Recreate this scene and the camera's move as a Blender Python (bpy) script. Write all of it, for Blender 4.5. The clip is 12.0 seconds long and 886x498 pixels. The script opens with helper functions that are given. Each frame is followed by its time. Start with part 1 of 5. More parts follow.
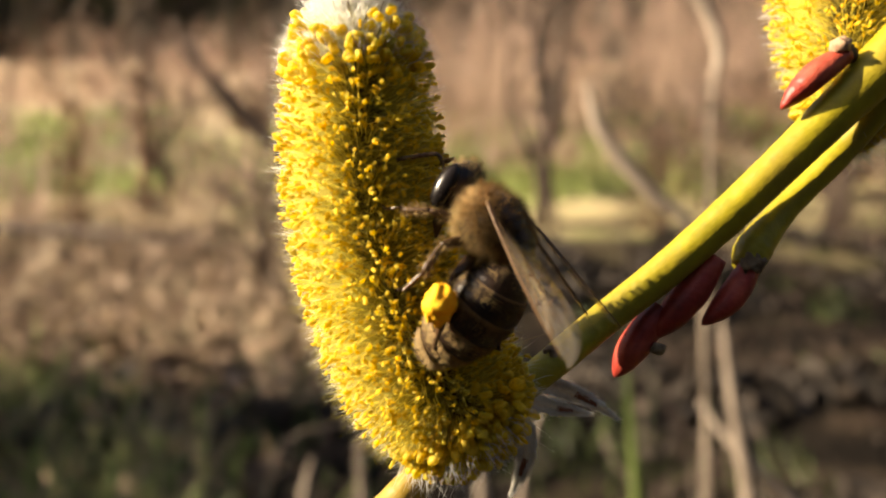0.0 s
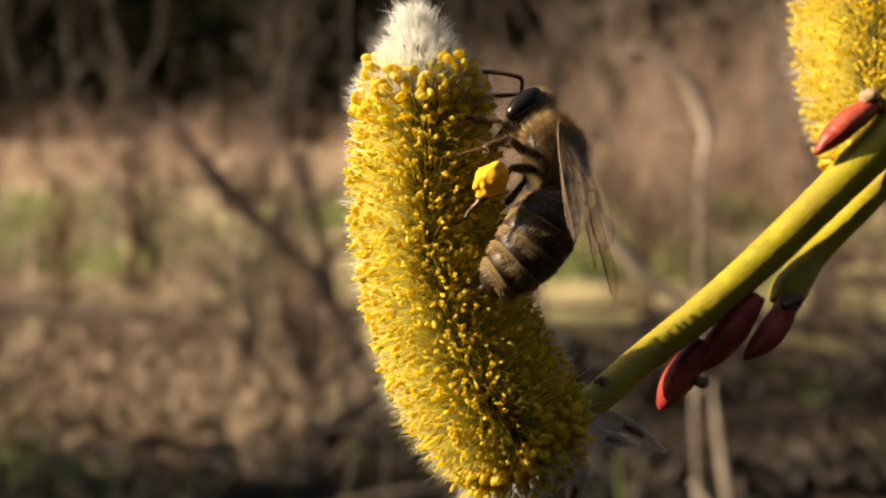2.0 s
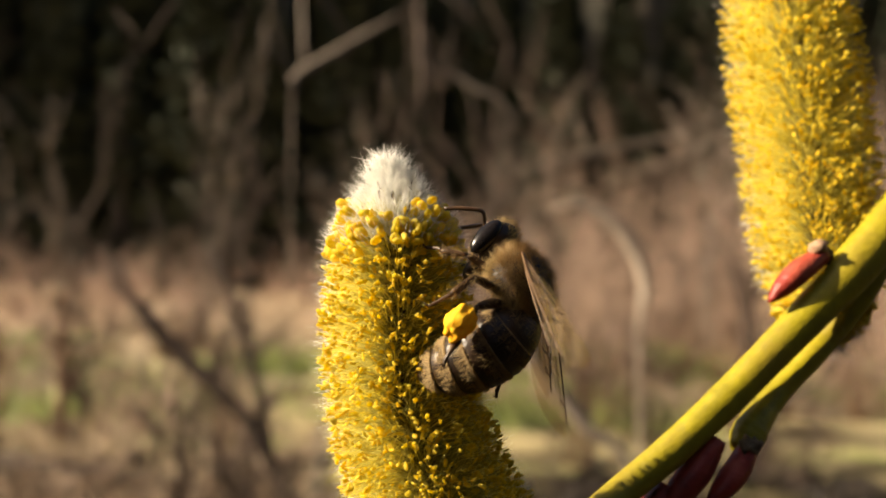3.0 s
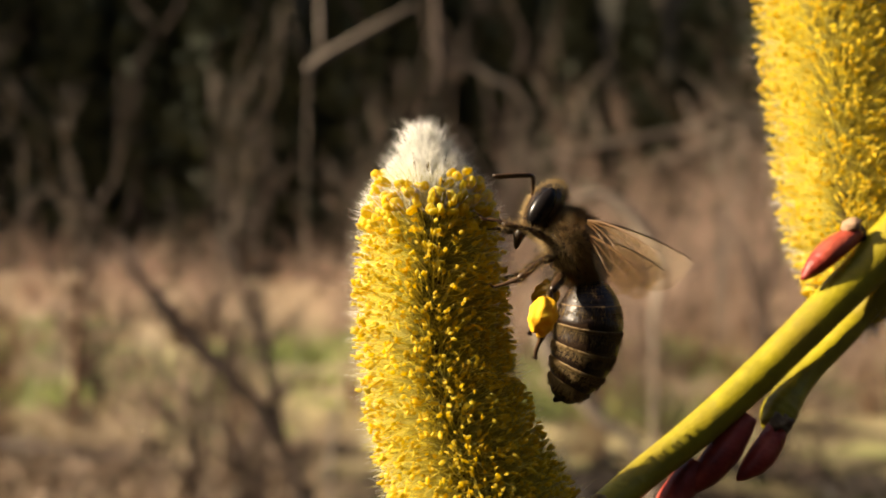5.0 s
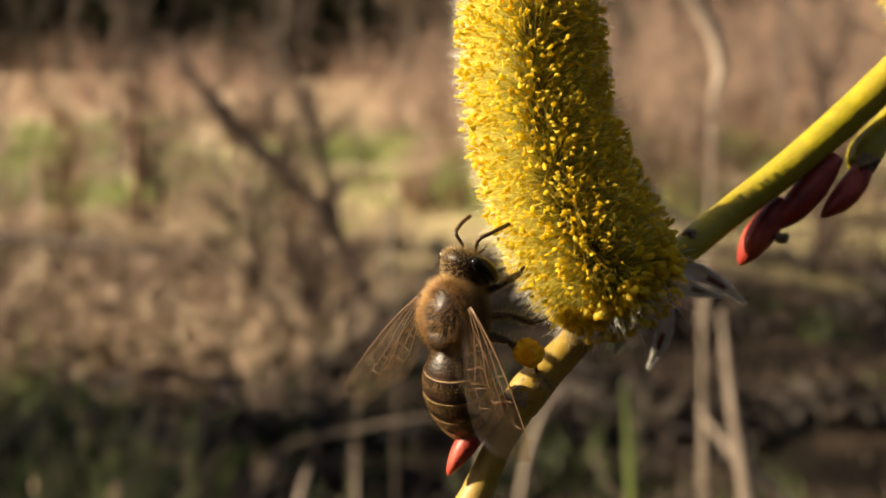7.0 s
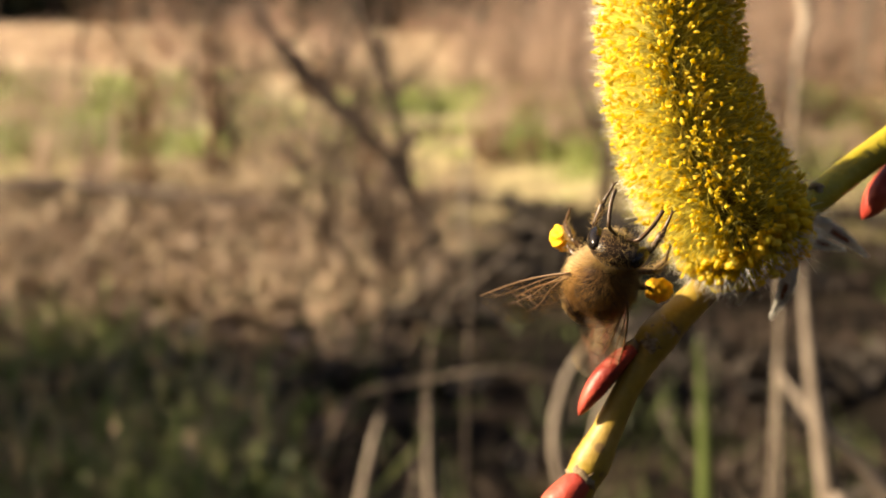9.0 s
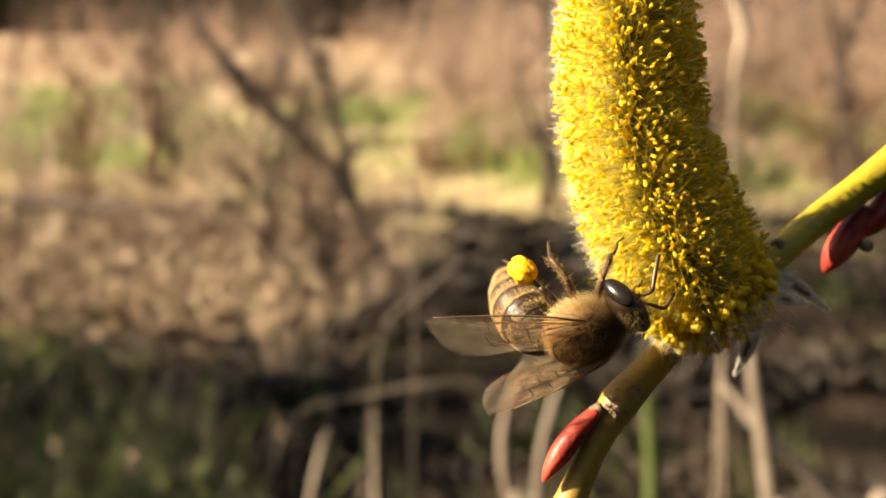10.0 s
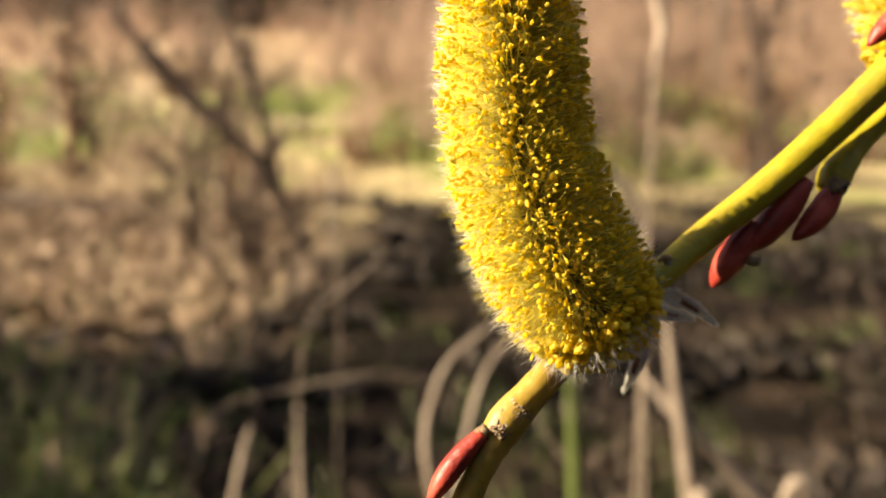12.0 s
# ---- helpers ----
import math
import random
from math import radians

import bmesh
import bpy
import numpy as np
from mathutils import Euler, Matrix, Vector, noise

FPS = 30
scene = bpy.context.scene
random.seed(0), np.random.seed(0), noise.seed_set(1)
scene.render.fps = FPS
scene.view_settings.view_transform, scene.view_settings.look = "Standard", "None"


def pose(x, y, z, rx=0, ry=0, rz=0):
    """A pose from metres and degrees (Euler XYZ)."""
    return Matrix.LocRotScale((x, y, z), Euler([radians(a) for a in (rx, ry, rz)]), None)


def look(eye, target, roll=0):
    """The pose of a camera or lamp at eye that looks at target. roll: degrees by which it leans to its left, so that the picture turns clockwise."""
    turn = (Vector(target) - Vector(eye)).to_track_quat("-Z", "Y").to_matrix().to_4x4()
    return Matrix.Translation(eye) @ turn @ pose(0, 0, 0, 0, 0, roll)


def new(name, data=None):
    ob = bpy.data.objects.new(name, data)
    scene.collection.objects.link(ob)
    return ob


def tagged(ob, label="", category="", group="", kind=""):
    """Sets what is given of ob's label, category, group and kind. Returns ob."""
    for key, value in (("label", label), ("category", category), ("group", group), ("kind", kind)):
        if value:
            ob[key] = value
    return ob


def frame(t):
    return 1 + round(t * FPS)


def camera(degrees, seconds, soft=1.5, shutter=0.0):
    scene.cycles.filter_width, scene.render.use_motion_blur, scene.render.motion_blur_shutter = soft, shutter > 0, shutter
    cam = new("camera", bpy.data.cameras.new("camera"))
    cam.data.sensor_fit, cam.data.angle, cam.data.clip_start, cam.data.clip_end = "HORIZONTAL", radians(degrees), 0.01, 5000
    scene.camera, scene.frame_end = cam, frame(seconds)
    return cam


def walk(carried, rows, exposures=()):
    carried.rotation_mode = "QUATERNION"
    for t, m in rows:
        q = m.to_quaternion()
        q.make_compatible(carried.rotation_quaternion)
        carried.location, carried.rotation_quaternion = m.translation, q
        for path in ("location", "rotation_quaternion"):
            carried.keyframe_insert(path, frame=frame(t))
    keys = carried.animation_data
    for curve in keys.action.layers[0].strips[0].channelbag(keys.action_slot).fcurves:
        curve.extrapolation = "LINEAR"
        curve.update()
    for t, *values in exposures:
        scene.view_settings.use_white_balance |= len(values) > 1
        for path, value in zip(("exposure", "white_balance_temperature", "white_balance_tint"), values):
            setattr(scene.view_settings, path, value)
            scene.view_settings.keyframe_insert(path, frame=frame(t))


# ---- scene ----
# A honeybee collects pollen on a male willow catkin in low spring sun.
MM = 0.001
# Frame of the branch: x along the picture, y away from the lens, z up, tipped with the first view.
BASE = pose(0, 0, 1.05, -11, 0, 0)


def carried_pose(x, y, z, pitch, roll, yaw):
    """A camera pose in the branch's frame, millimetres and degrees."""
    turn = pose(0, 0, 0, 0, 0, yaw) @ pose(0, 0, 0, pitch) @ pose(0, 0, 0, 0, roll, 0)
    return BASE @ Matrix.Translation((x * MM, y * MM, z * MM)) @ turn @ pose(0, 0, 0, 90)


cam = camera(45, 12.0, soft=1.7)
cam.data.dof.use_dof = True
cam.data.dof.focus_distance = 0.0584
cam.data.dof.aperture_fstop = 43.0
walk(cam, [
    (0.0, carried_pose(0.00, -60.28, 0.00, 0.00, 0.00, -0.00)),
    (0.5, carried_pose(-0.63, -60.14, 1.44, 1.94, 0.71, 0.26)),
    (1.0, carried_pose(-2.52, -60.60, 2.50, 2.63, 1.49, -0.15)),
    (1.5, carried_pose(-3.89, -61.31, 1.81, 2.62, 1.06, 0.07)),
    (2.0, carried_pose(-4.10, -63.06, -2.88, 4.39, -0.41, -0.73)),
    (2.5, carried_pose(-5.40, -63.96, -5.25, 10.59, -1.03, -3.42)),
    (2.7, carried_pose(-5.80, -64.24, -3.23, 11.91, -0.57, -3.89)),
    (4.3, carried_pose(-6.00, -63.58, -5.40, 12.91, -1.04, -3.84)),
    (4.5, carried_pose(-6.54, -63.67, -5.05, 12.55, -1.22, -3.64)),
    (5.0, carried_pose(-7.03, -63.79, -4.50, 11.87, -1.30, -3.19)),
    (5.5, carried_pose(-6.18, -64.12, -4.75, 11.42, -1.25, -3.40)),
    (5.8, carried_pose(-7.78, -64.12, -4.75, 11.42, -1.25, -3.40)),
    (6.0, carried_pose(-7.34, -65.12, -6.52, 8.84, -0.99, -2.40)),
    (6.5, carried_pose(-8.37, -66.13, -8.38, 2.75, -0.67, -1.89)),
    (6.7, carried_pose(-9.23, -65.93, -8.11, 1.65, -0.85, -1.22)),
    (8.3, carried_pose(-10.95, -67.19, -8.33, 0.18, -0.91, 0.50)),
    (8.5, carried_pose(-13.58, -67.44, -6.18, 0.17, -1.16, 1.18)),
    (9.0, carried_pose(-13.85, -69.19, -8.47, -1.62, -1.64, 3.10)),
    (9.5, carried_pose(-14.63, -68.20, -8.40, -1.83, -1.07, 1.84)),
    (10.0, carried_pose(-14.86, -67.11, -5.32, -1.02, -1.01, 0.11)),
    (10.5, carried_pose(-12.86, -67.45, -3.48, -1.38, -1.00, -0.68)),
    (11.0, carried_pose(-12.47, -66.48, -4.54, -1.13, -1.10, -1.18)),
    (11.5, carried_pose(-13.10, -65.91, -5.46, -1.50, -1.11, -2.31)),
    (12.0, carried_pose(-12.22, -65.53, -3.62, -1.45, -0.84, -3.80)),
], exposures=[(0, 1.90, 7300, 12), (1, 1.72, 7300, 12), (1.5, 1.60, 7300, 12), (2, 1.42, 7300, 12), (2.6, 1.42, 7300, 12), (5.6, 1.48, 7300, 12), (6.5, 1.50, 7300, 12), (8.3, 1.84, 7600, 12), (9.0, 1.86, 7600, 12), (9.5, 2.10, 7600, 12), (10, 2.04, 7600, 12), (10.5, 1.79, 7600, 12), (11, 1.82, 7600, 12), (12, 1.98, 7600, 12)])

# ---- light ----
SUN_ELEVATION, SUN_AZIMUTH = 29, -90  # degrees; azimuth clockwise from +y
world = bpy.data.worlds.new("sky")
scene.world = world
world.use_nodes = True
wn = world.node_tree.nodes
sky = wn.new("ShaderNodeTexSky")
sky.sky_type = "NISHITA"
sky.sun_disc = False
sky.dust_density, sky.air_density = 3.0, 0.8
sky.sun_elevation, sky.sun_rotation = radians(SUN_ELEVATION), radians(SUN_AZIMUTH)
wn["Background"].inputs["Strength"].default_value = 0.05
world.node_tree.links.new(sky.outputs[0], wn["Background"].inputs["Color"])
sun_data = bpy.data.lights.new("sun", "SUN")
sun_data.energy, sun_data.angle, sun_data.color = 4.6, radians(0.53), (1.0, 0.885, 0.70)
sun = new("sun", sun_data)
to_sun = Vector((math.sin(radians(SUN_AZIMUTH)) * math.cos(radians(SUN_ELEVATION)),
                 math.cos(radians(SUN_AZIMUTH)) * math.cos(radians(SUN_ELEVATION)), math.sin(radians(SUN_ELEVATION))))
sun.matrix_world = look(to_sun * 20, (0, 0, 0))


# ---- materials ----
def material(name, colours, scale, rough=0.6, translucent=0.0, bump=0.0, bump_scale=None, spec=0.4, per=None, spread=0.0,
             coat=0.0, metal=0.0, detail=4.0, spots=None, sheer=0.0):
    """Two-scale procedural surface. colours: two or three base colours; scale: features per metre;
    per: 'object' or 'island' varies brightness by piece; translucent: share of light let through; sheer: share that passes straight."""
    m = bpy.data.materials.new(name)
    m.use_nodes = True
    nt = m.node_tree
    n, link = nt.nodes, nt.links.new
    bsdf, out = n["Principled BSDF"], n["Material Output"]
    co = n.new("ShaderNodeTexCoord")
    tex = n.new("ShaderNodeTexNoise")
    tex.inputs["Scale"].default_value, tex.inputs["Detail"].default_value = scale, detail
    link(co.outputs["Object"], tex.inputs["Vector"])
    ramp = n.new("ShaderNodeValToRGB")
    el = ramp.color_ramp.elements
    el[0].position, el[1].position = 0.32, 0.68
    el[0].color, el[1].color = (*colours[0], 1), (*colours[-1], 1)
    if len(colours) == 3:
        e = el.new(0.5)
        e.color = (*colours[1], 1)
    link(tex.outputs["Fac"], ramp.inputs["Fac"])
    colour = ramp.outputs["Color"]
    fine = n.new("ShaderNodeTexNoise")
    fine.inputs["Scale"].default_value, fine.inputs["Detail"].default_value = scale * 7, 3
    link(co.outputs["Object"], fine.inputs["Vector"])
    grain = n.new("ShaderNodeMapRange")
    grain.inputs["To Min"].default_value, grain.inputs["To Max"].default_value = 0.72, 1.28
    link(fine.outputs["Fac"], grain.inputs["Value"])
    hsv = n.new("ShaderNodeHueSaturation")
    link(colour, hsv.inputs["Color"])
    link(grain.outputs[0], hsv.inputs["Value"])
    colour = hsv.outputs["Color"]
    if per:
        if per == "object":
            rnd = n.new("ShaderNodeObjectInfo").outputs["Random"]
        else:
            rnd = n.new("ShaderNodeNewGeometry").outputs["Random Per Island"]
        var = n.new("ShaderNodeMapRange")
        var.inputs["To Min"].default_value, var.inputs["To Max"].default_value = 1 - spread, 1 + spread
        link(rnd, var.inputs["Value"])
        hs2 = n.new("ShaderNodeHueSaturation")
        link(colour, hs2.inputs["Color"])
        link(var.outputs[0], hs2.inputs["Value"])
        colour = hs2.outputs["Color"]
    if spots:
        vor = n.new("ShaderNodeTexVoronoi")
        vor.inputs["Scale"].default_value = spots[0]
        link(co.outputs["Object"], vor.inputs["Vector"])
        edge = n.new("ShaderNodeMapRange")
        edge.inputs["From Min"].default_value, edge.inputs["From Max"].default_value = 0.12, 0.2
        link(vor.outputs["Distance"], edge.inputs["Value"])
        mix = n.new("ShaderNodeMix")
        mix.data_type = "RGBA"
        mix.inputs["A"].default_value = (*spots[1], 1)
        link(edge.outputs[0], mix.inputs["Factor"])
        link(colour, mix.inputs["B"])
        colour = mix.outputs["Result"]
    link(colour, bsdf.inputs["Base Color"])
    bsdf.inputs["Roughness"].default_value = rough
    bsdf.inputs["Specular IOR Level"].default_value = spec
    bsdf.inputs["Coat Weight"].default_value = coat
    bsdf.inputs["Metallic"].default_value = metal
    if bump:
        b = n.new("ShaderNodeBump")
        b.inputs["Strength"].default_value = bump
        b.inputs["Distance"].default_value = 0.3 / (bump_scale or scale * 7)
        rel = n.new("ShaderNodeTexNoise")
        rel.inputs["Scale"].default_value = bump_scale or scale * 7
        link(co.outputs["Object"], rel.inputs["Vector"])
        link(rel.outputs["Fac"], b.inputs["Height"])
        link(b.outputs[0], bsdf.inputs["Normal"])
    if translucent:
        tr = n.new("ShaderNodeBsdfTranslucent")
        link(colour, tr.inputs["Color"])
        mx = n.new("ShaderNodeMixShader")
        mx.inputs["Fac"].default_value = translucent
        link(bsdf.outputs[0], mx.inputs[1])
        link(tr.outputs[0], mx.inputs[2])
        link(mx.outputs[0], out.inputs["Surface"])
        if sheer:
            clear = n.new("ShaderNodeBsdfTransparent")
            thin = n.new("ShaderNodeMixShader")
            thin.inputs["Fac"].default_value = sheer
            link(mx.outputs[0], thin.inputs[1])
            link(clear.outputs[0], thin.inputs[2])
            link(thin.outputs[0], out.inputs["Surface"])
    return m


M_ANTHER = material("anther_yellow", [(0.77, 0.56, 0.032), (0.83, 0.67, 0.063), (0.88, 0.77, 0.135)], 900, 0.5, 0.62, 0.3, 9000, per="island", spread=0.16)
M_ANTHER_PIECE = material("anther_yellow_piece", [(0.77, 0.56, 0.032), (0.83, 0.67, 0.063), (0.88, 0.77, 0.135)], 900, 0.5, 0.62, 0.3, 9000, per="object", spread=0.16)
M_FILAMENT = material("filament_yellow", [(0.93, 0.84, 0.20), (0.96, 0.90, 0.34)], 600, 0.5, 0.65, per="island", spread=0.2)
# core colour taken down to hold the shade seen between the stamens
M_CORE = material("catkin_core_shaded", [(0.028, 0.018, 0.006), (0.055, 0.036, 0.010), (0.09, 0.062, 0.016)], 1200, 0.8, 0.0, 0.6, 5000)
M_HAIR = material("silky_hair", [(0.90, 0.89, 0.84), (0.95, 0.94, 0.90)], 500, 0.4, 0.55, per="island", spread=0.12, sheer=0.15)
M_HAIR_YELLOW = material("yellow_hair", [(0.85, 0.76, 0.155), (0.90, 0.84, 0.28)], 500, 0.5, 0.68, per="island", spread=0.15, sheer=0.5)
M_BARK = material("twig_bark", [(0.20, 0.17, 0.006), (0.30, 0.25, 0.010), (0.26, 0.20, 0.016)], 260, 0.47, 0.0, 0.35, 2200, spec=0.38, spots=(420, (0.26, 0.215, 0.016)))
M_BARK_BROWN = material("lower_twig_bark", [(0.19, 0.12, 0.018), (0.27, 0.18, 0.025), (0.30, 0.20, 0.05)], 300, 0.5, 0.0, 0.3, 2200, spec=0.35, spots=(520, (0.16, 0.10, 0.04)))
M_SCAR = material("leaf_scar_brown", [(0.06, 0.035, 0.02), (0.16, 0.11, 0.06), (0.28, 0.22, 0.14)], 900, 0.85, 0.0, 0.8, 5000)
M_BUD = material("bud_red", [(0.15, 0.014, 0.011), (0.29, 0.032, 0.020), (0.43, 0.085, 0.05)], 420, 0.48, 0.0, 0.55, 1500, spec=0.35)
M_SCAR_PALE = material("rough_scar_pale", [(0.10, 0.065, 0.035), (0.24, 0.17, 0.10), (0.36, 0.28, 0.19)], 1500, 0.9, 0.0, 1.0, 5000)
M_CAP = material("bud_scar_tan", [(0.26, 0.15, 0.085), (0.42, 0.27, 0.17)], 900, 0.8, 0.0, 0.6, 5000)
M_BRACT_TIP = material("bract_tip_brown", [(0.16, 0.05, 0.02), (0.30, 0.11, 0.05)], 900, 0.6, 0.3, 0.4, 4000)
M_BRACT = material("bract_papery", [(0.60, 0.50, 0.36), (0.80, 0.74, 0.62), (0.90, 0.86, 0.78)], 700, 0.6, 0.45, 0.4, 4000)
M_BEE_DARK = material("bee_cuticle", [(0.010, 0.005, 0.003), (0.036, 0.018, 0.008)], 900, 0.4, 0.0, 0.5, 5000, spec=0.35)
M_BEE_BAND = material("bee_band_hair", [(0.13, 0.075, 0.034), (0.26, 0.17, 0.085)], 1500, 0.75, 0.0, 0.8, 16000)
M_BEE_FUR = material("bee_fur", [(0.20, 0.10, 0.028), (0.44, 0.25, 0.08)], 700, 0.55, 0.3, per="island", spread=0.5)
M_BEE_SKIN = material("bee_thorax_skin", [(0.012, 0.007, 0.005), (0.03, 0.017, 0.01)], 1500, 0.45, 0.0, 0.5, 9000)
M_BEE_PALE = material("bee_pale_fuzz", [(0.36, 0.25, 0.10), (0.54, 0.39, 0.19)], 700, 0.55, 0.4, per="island", spread=0.2)
M_BEE_EYE = material("bee_eye", [(0.006, 0.005, 0.005), (0.012, 0.009, 0.008)], 800, 0.25, 0.0, 0.25, 24000, spec=0.25)
M_BEE_LEG = material("bee_leg", [(0.035, 0.018, 0.008), (0.10, 0.05, 0.02)], 900, 0.38, 0.0, 0.3, 9000)
M_VEIN = material("wing_vein", [(0.10, 0.05, 0.02), (0.16, 0.09, 0.04)], 900, 0.5)
M_POLLEN = material("pollen_load", [(0.86, 0.38, 0.006), (0.92, 0.48, 0.010), (0.95, 0.58, 0.025)], 2200, 0.75, 0.12, 1.0, 9000)


def membrane():
    m = bpy.data.materials.new("wing_membrane")
    m.use_nodes = True
    nt = m.node_tree
    n, link = nt.nodes, nt.links.new
    for old in list(n):
        if old.type == "BSDF_PRINCIPLED":
            n.remove(old)
    tex = n.new("ShaderNodeTexNoise")
    tex.inputs["Scale"].default_value = 700
    co = n.new("ShaderNodeTexCoord")
    link(co.outputs["Object"], tex.inputs["Vector"])
    ramp = n.new("ShaderNodeValToRGB")
    ramp.color_ramp.elements[0].color = (0.82, 0.70, 0.56, 1)
    ramp.color_ramp.elements[1].color = (0.90, 0.80, 0.65, 1)
    link(tex.outputs["Fac"], ramp.inputs["Fac"])
    tr = n.new("ShaderNodeBsdfTransparent")
    tr.inputs["Color"].default_value = (0.95, 0.91, 0.84, 1)
    df = n.new("ShaderNodeBsdfTranslucent")
    link(ramp.outputs["Color"], df.inputs["Color"])
    gl = n.new("ShaderNodeBsdfGlossy")
    gl.inputs["Roughness"].default_value = 0.16
    b = n.new("ShaderNodeBump")
    b.inputs["Strength"].default_value = 0.35
    b.inputs["Distance"].default_value = 0.0002
    link(tex.outputs["Fac"], b.inputs["Height"])
    link(b.outputs[0], gl.inputs["Normal"])
    a, c = n.new("ShaderNodeMixShader"), n.new("ShaderNodeMixShader")
    a.inputs["Fac"].default_value, c.inputs["Fac"].default_value = 0.06, 0.042
    link(tr.outputs[0], a.inputs[1])
    link(df.outputs[0], a.inputs[2])
    link(a.outputs[0], c.inputs[1])
    link(gl.outputs[0], c.inputs[2])
    link(c.outputs[0], n["Material Output"].inputs["Surface"])
    return m


M_WING = membrane()


# ---- mesh helpers ----
class Geo:
    """Gathers vertices and faces; each added piece stays an island of its own."""

    def __init__(self):
        self.v, self.f, self.m = [], [], []

    def add(self, verts, faces, mat=0, m=None):
        o = len(self.v)
        if m is not None:
            verts = [m @ Vector(p) for p in verts]
        self.v.extend(tuple(p) for p in verts)
        self.f.extend(tuple(i + o for i in f) for f in faces)
        self.m.extend([mat] * len(faces))

    def mesh(self, name, mats, smooth=True):
        me = bpy.data.meshes.new(name)
        me.from_pydata(self.v, [], self.f)
        for mt in mats:
            me.materials.append(mt)
        me.polygons.foreach_set("material_index", self.m)
        me.polygons.foreach_set("use_smooth", [smooth] * len(self.f))
        me.update()
        return me


def tube(points, radii, sides=8, cap=True, flat=1.0):
    """A tube through points with a radius at each; flat squeezes it along its second axis."""
    pts = [Vector(p) for p in points]
    verts, faces = [], []
    side = None
    for i, p in enumerate(pts):
        d = (pts[min(i + 1, len(pts) - 1)] - pts[max(i - 1, 0)]).normalized()
        if side is None:
            side = d.cross(Vector((0, 0, 1)) if abs(d.z) < 0.9 else Vector((1, 0, 0))).normalized()
        else:
            side = (side - d * side.dot(d)).normalized()
        other = d.cross(side)
        for k in range(sides):
            a = 2 * math.pi * k / sides
            verts.append(p + (side * math.cos(a) + other * math.sin(a) * flat) * radii[i])
    for i in range(len(pts) - 1):
        for k in range(sides):
            k2 = (k + 1) % sides
            faces.append((i * sides + k, i * sides + k2, (i + 1) * sides + k2, (i + 1) * sides + k))
    if cap:
        faces.append(tuple(range(sides))[::-1])
        faces.append(tuple(range((len(pts) - 1) * sides, len(pts) * sides)))
    return verts, faces


def ball(rx, ry, rz, seg=10, rings=7, wobble=0.0, seed=0.0):
    verts, faces = [(0, 0, rz)], []
    for i in range(1, rings):
        th = math.pi * i / rings
        for k in range(seg):
            a = 2 * math.pi * k / seg
            d = Vector((math.sin(th) * math.cos(a), math.sin(th) * math.sin(a), math.cos(th)))
            s = 1 + wobble * noise.noise(d * 2.2 + Vector((seed, seed, 0)))
            verts.append((d.x * rx * s, d.y * ry * s, d.z * rz * s))
    verts.append((0, 0, -rz))
    for k in range(seg):
        faces.append((0, 1 + k, 1 + (k + 1) % seg))
        faces.append((len(verts) - 1, 1 + (rings - 2) * seg + (k + 1) % seg, 1 + (rings - 2) * seg + k))
    for i in range(rings - 2):
        for k in range(seg):
            a, b = 1 + i * seg + k, 1 + i * seg + (k + 1) % seg
            faces.append((a, a + seg, b + seg, b))
    return verts, faces


def smooth_path(points, steps):
    """Catmull-Rom through the points (any dimension), steps per span."""
    p = [np.array(q, float) for q in points]
    p = [2 * p[0] - p[1]] + p + [2 * p[-1] - p[-2]]
    out = []
    for i in range(1, len(p) - 2):
        for s in range(steps):
            u = s / steps
            out.append(0.5 * (2 * p[i] + (p[i + 1] - p[i - 1]) * u + (2 * p[i - 1] - 5 * p[i] + 4 * p[i + 1] - p[i + 2]) * u * u
                              + (3 * p[i] - p[i - 1] - 3 * p[i + 1] + p[i + 2]) * u ** 3))
    out.append(p[-2])
    return out


def aim(d, at=(0, 0, 0), spin=0.0, scale=(1, 1, 1)):
    """A matrix that carries local +z to d."""
    q = Vector(d).to_track_quat("Z", "Y")
    return Matrix.Translation(at) @ q.to_matrix().to_4x4() @ Matrix.Rotation(spin, 4, "Z") @ Matrix.Diagonal((*scale, 1))


def hair(base, d, length, width, droop=(0, 0, 0)):
    """A thin tapering hair of two bent triangular spans."""
    base, d = Vector(base), Vector(d).normalized()
    s = d.cross(Vector((0.31, 0.82, 0.48))).normalized() * width
    u = d.cross(s).normalized() * width
    mid = base + d * length * 0.55
    end = base + d * length + Vector(droop) * length
    return ([base + s, base - s * 0.5 + u * 0.87, base - s * 0.5 - u * 0.87,
             mid + s * 0.7, mid - s * 0.35 + u * 0.6, mid - s * 0.35 - u * 0.6, end],
            [(0, 1, 4, 3), (1, 2, 5, 4), (2, 0, 3, 5), (3, 4, 6), (4, 5, 6), (5, 3, 6)])


def fine_hair(base, d, length, width):
    """A straight tapering hair of three faces."""
    base, d = Vector(base), Vector(d).normalized()
    s = d.cross(Vector((0.31, 0.82, 0.48))).normalized() * width
    u = d.cross(s).normalized() * width
    return [base + s, base - s * 0.5 + u * 0.87, base - s * 0.5 - u * 0.87, base + d * length], [(0, 1, 3), (1, 2, 3), (2, 0, 3)]


def part(name, geo, mats, parent, label="", kind="", smooth=True, at=None):
    mats = mats if isinstance(mats, (list, tuple)) else [mats]
    ob = new(name, geo.mesh(name, mats, smooth))
    ob.parent = parent
    if at is not None:
        ob.matrix_basis = at
    return tagged(ob, label, kind=kind)


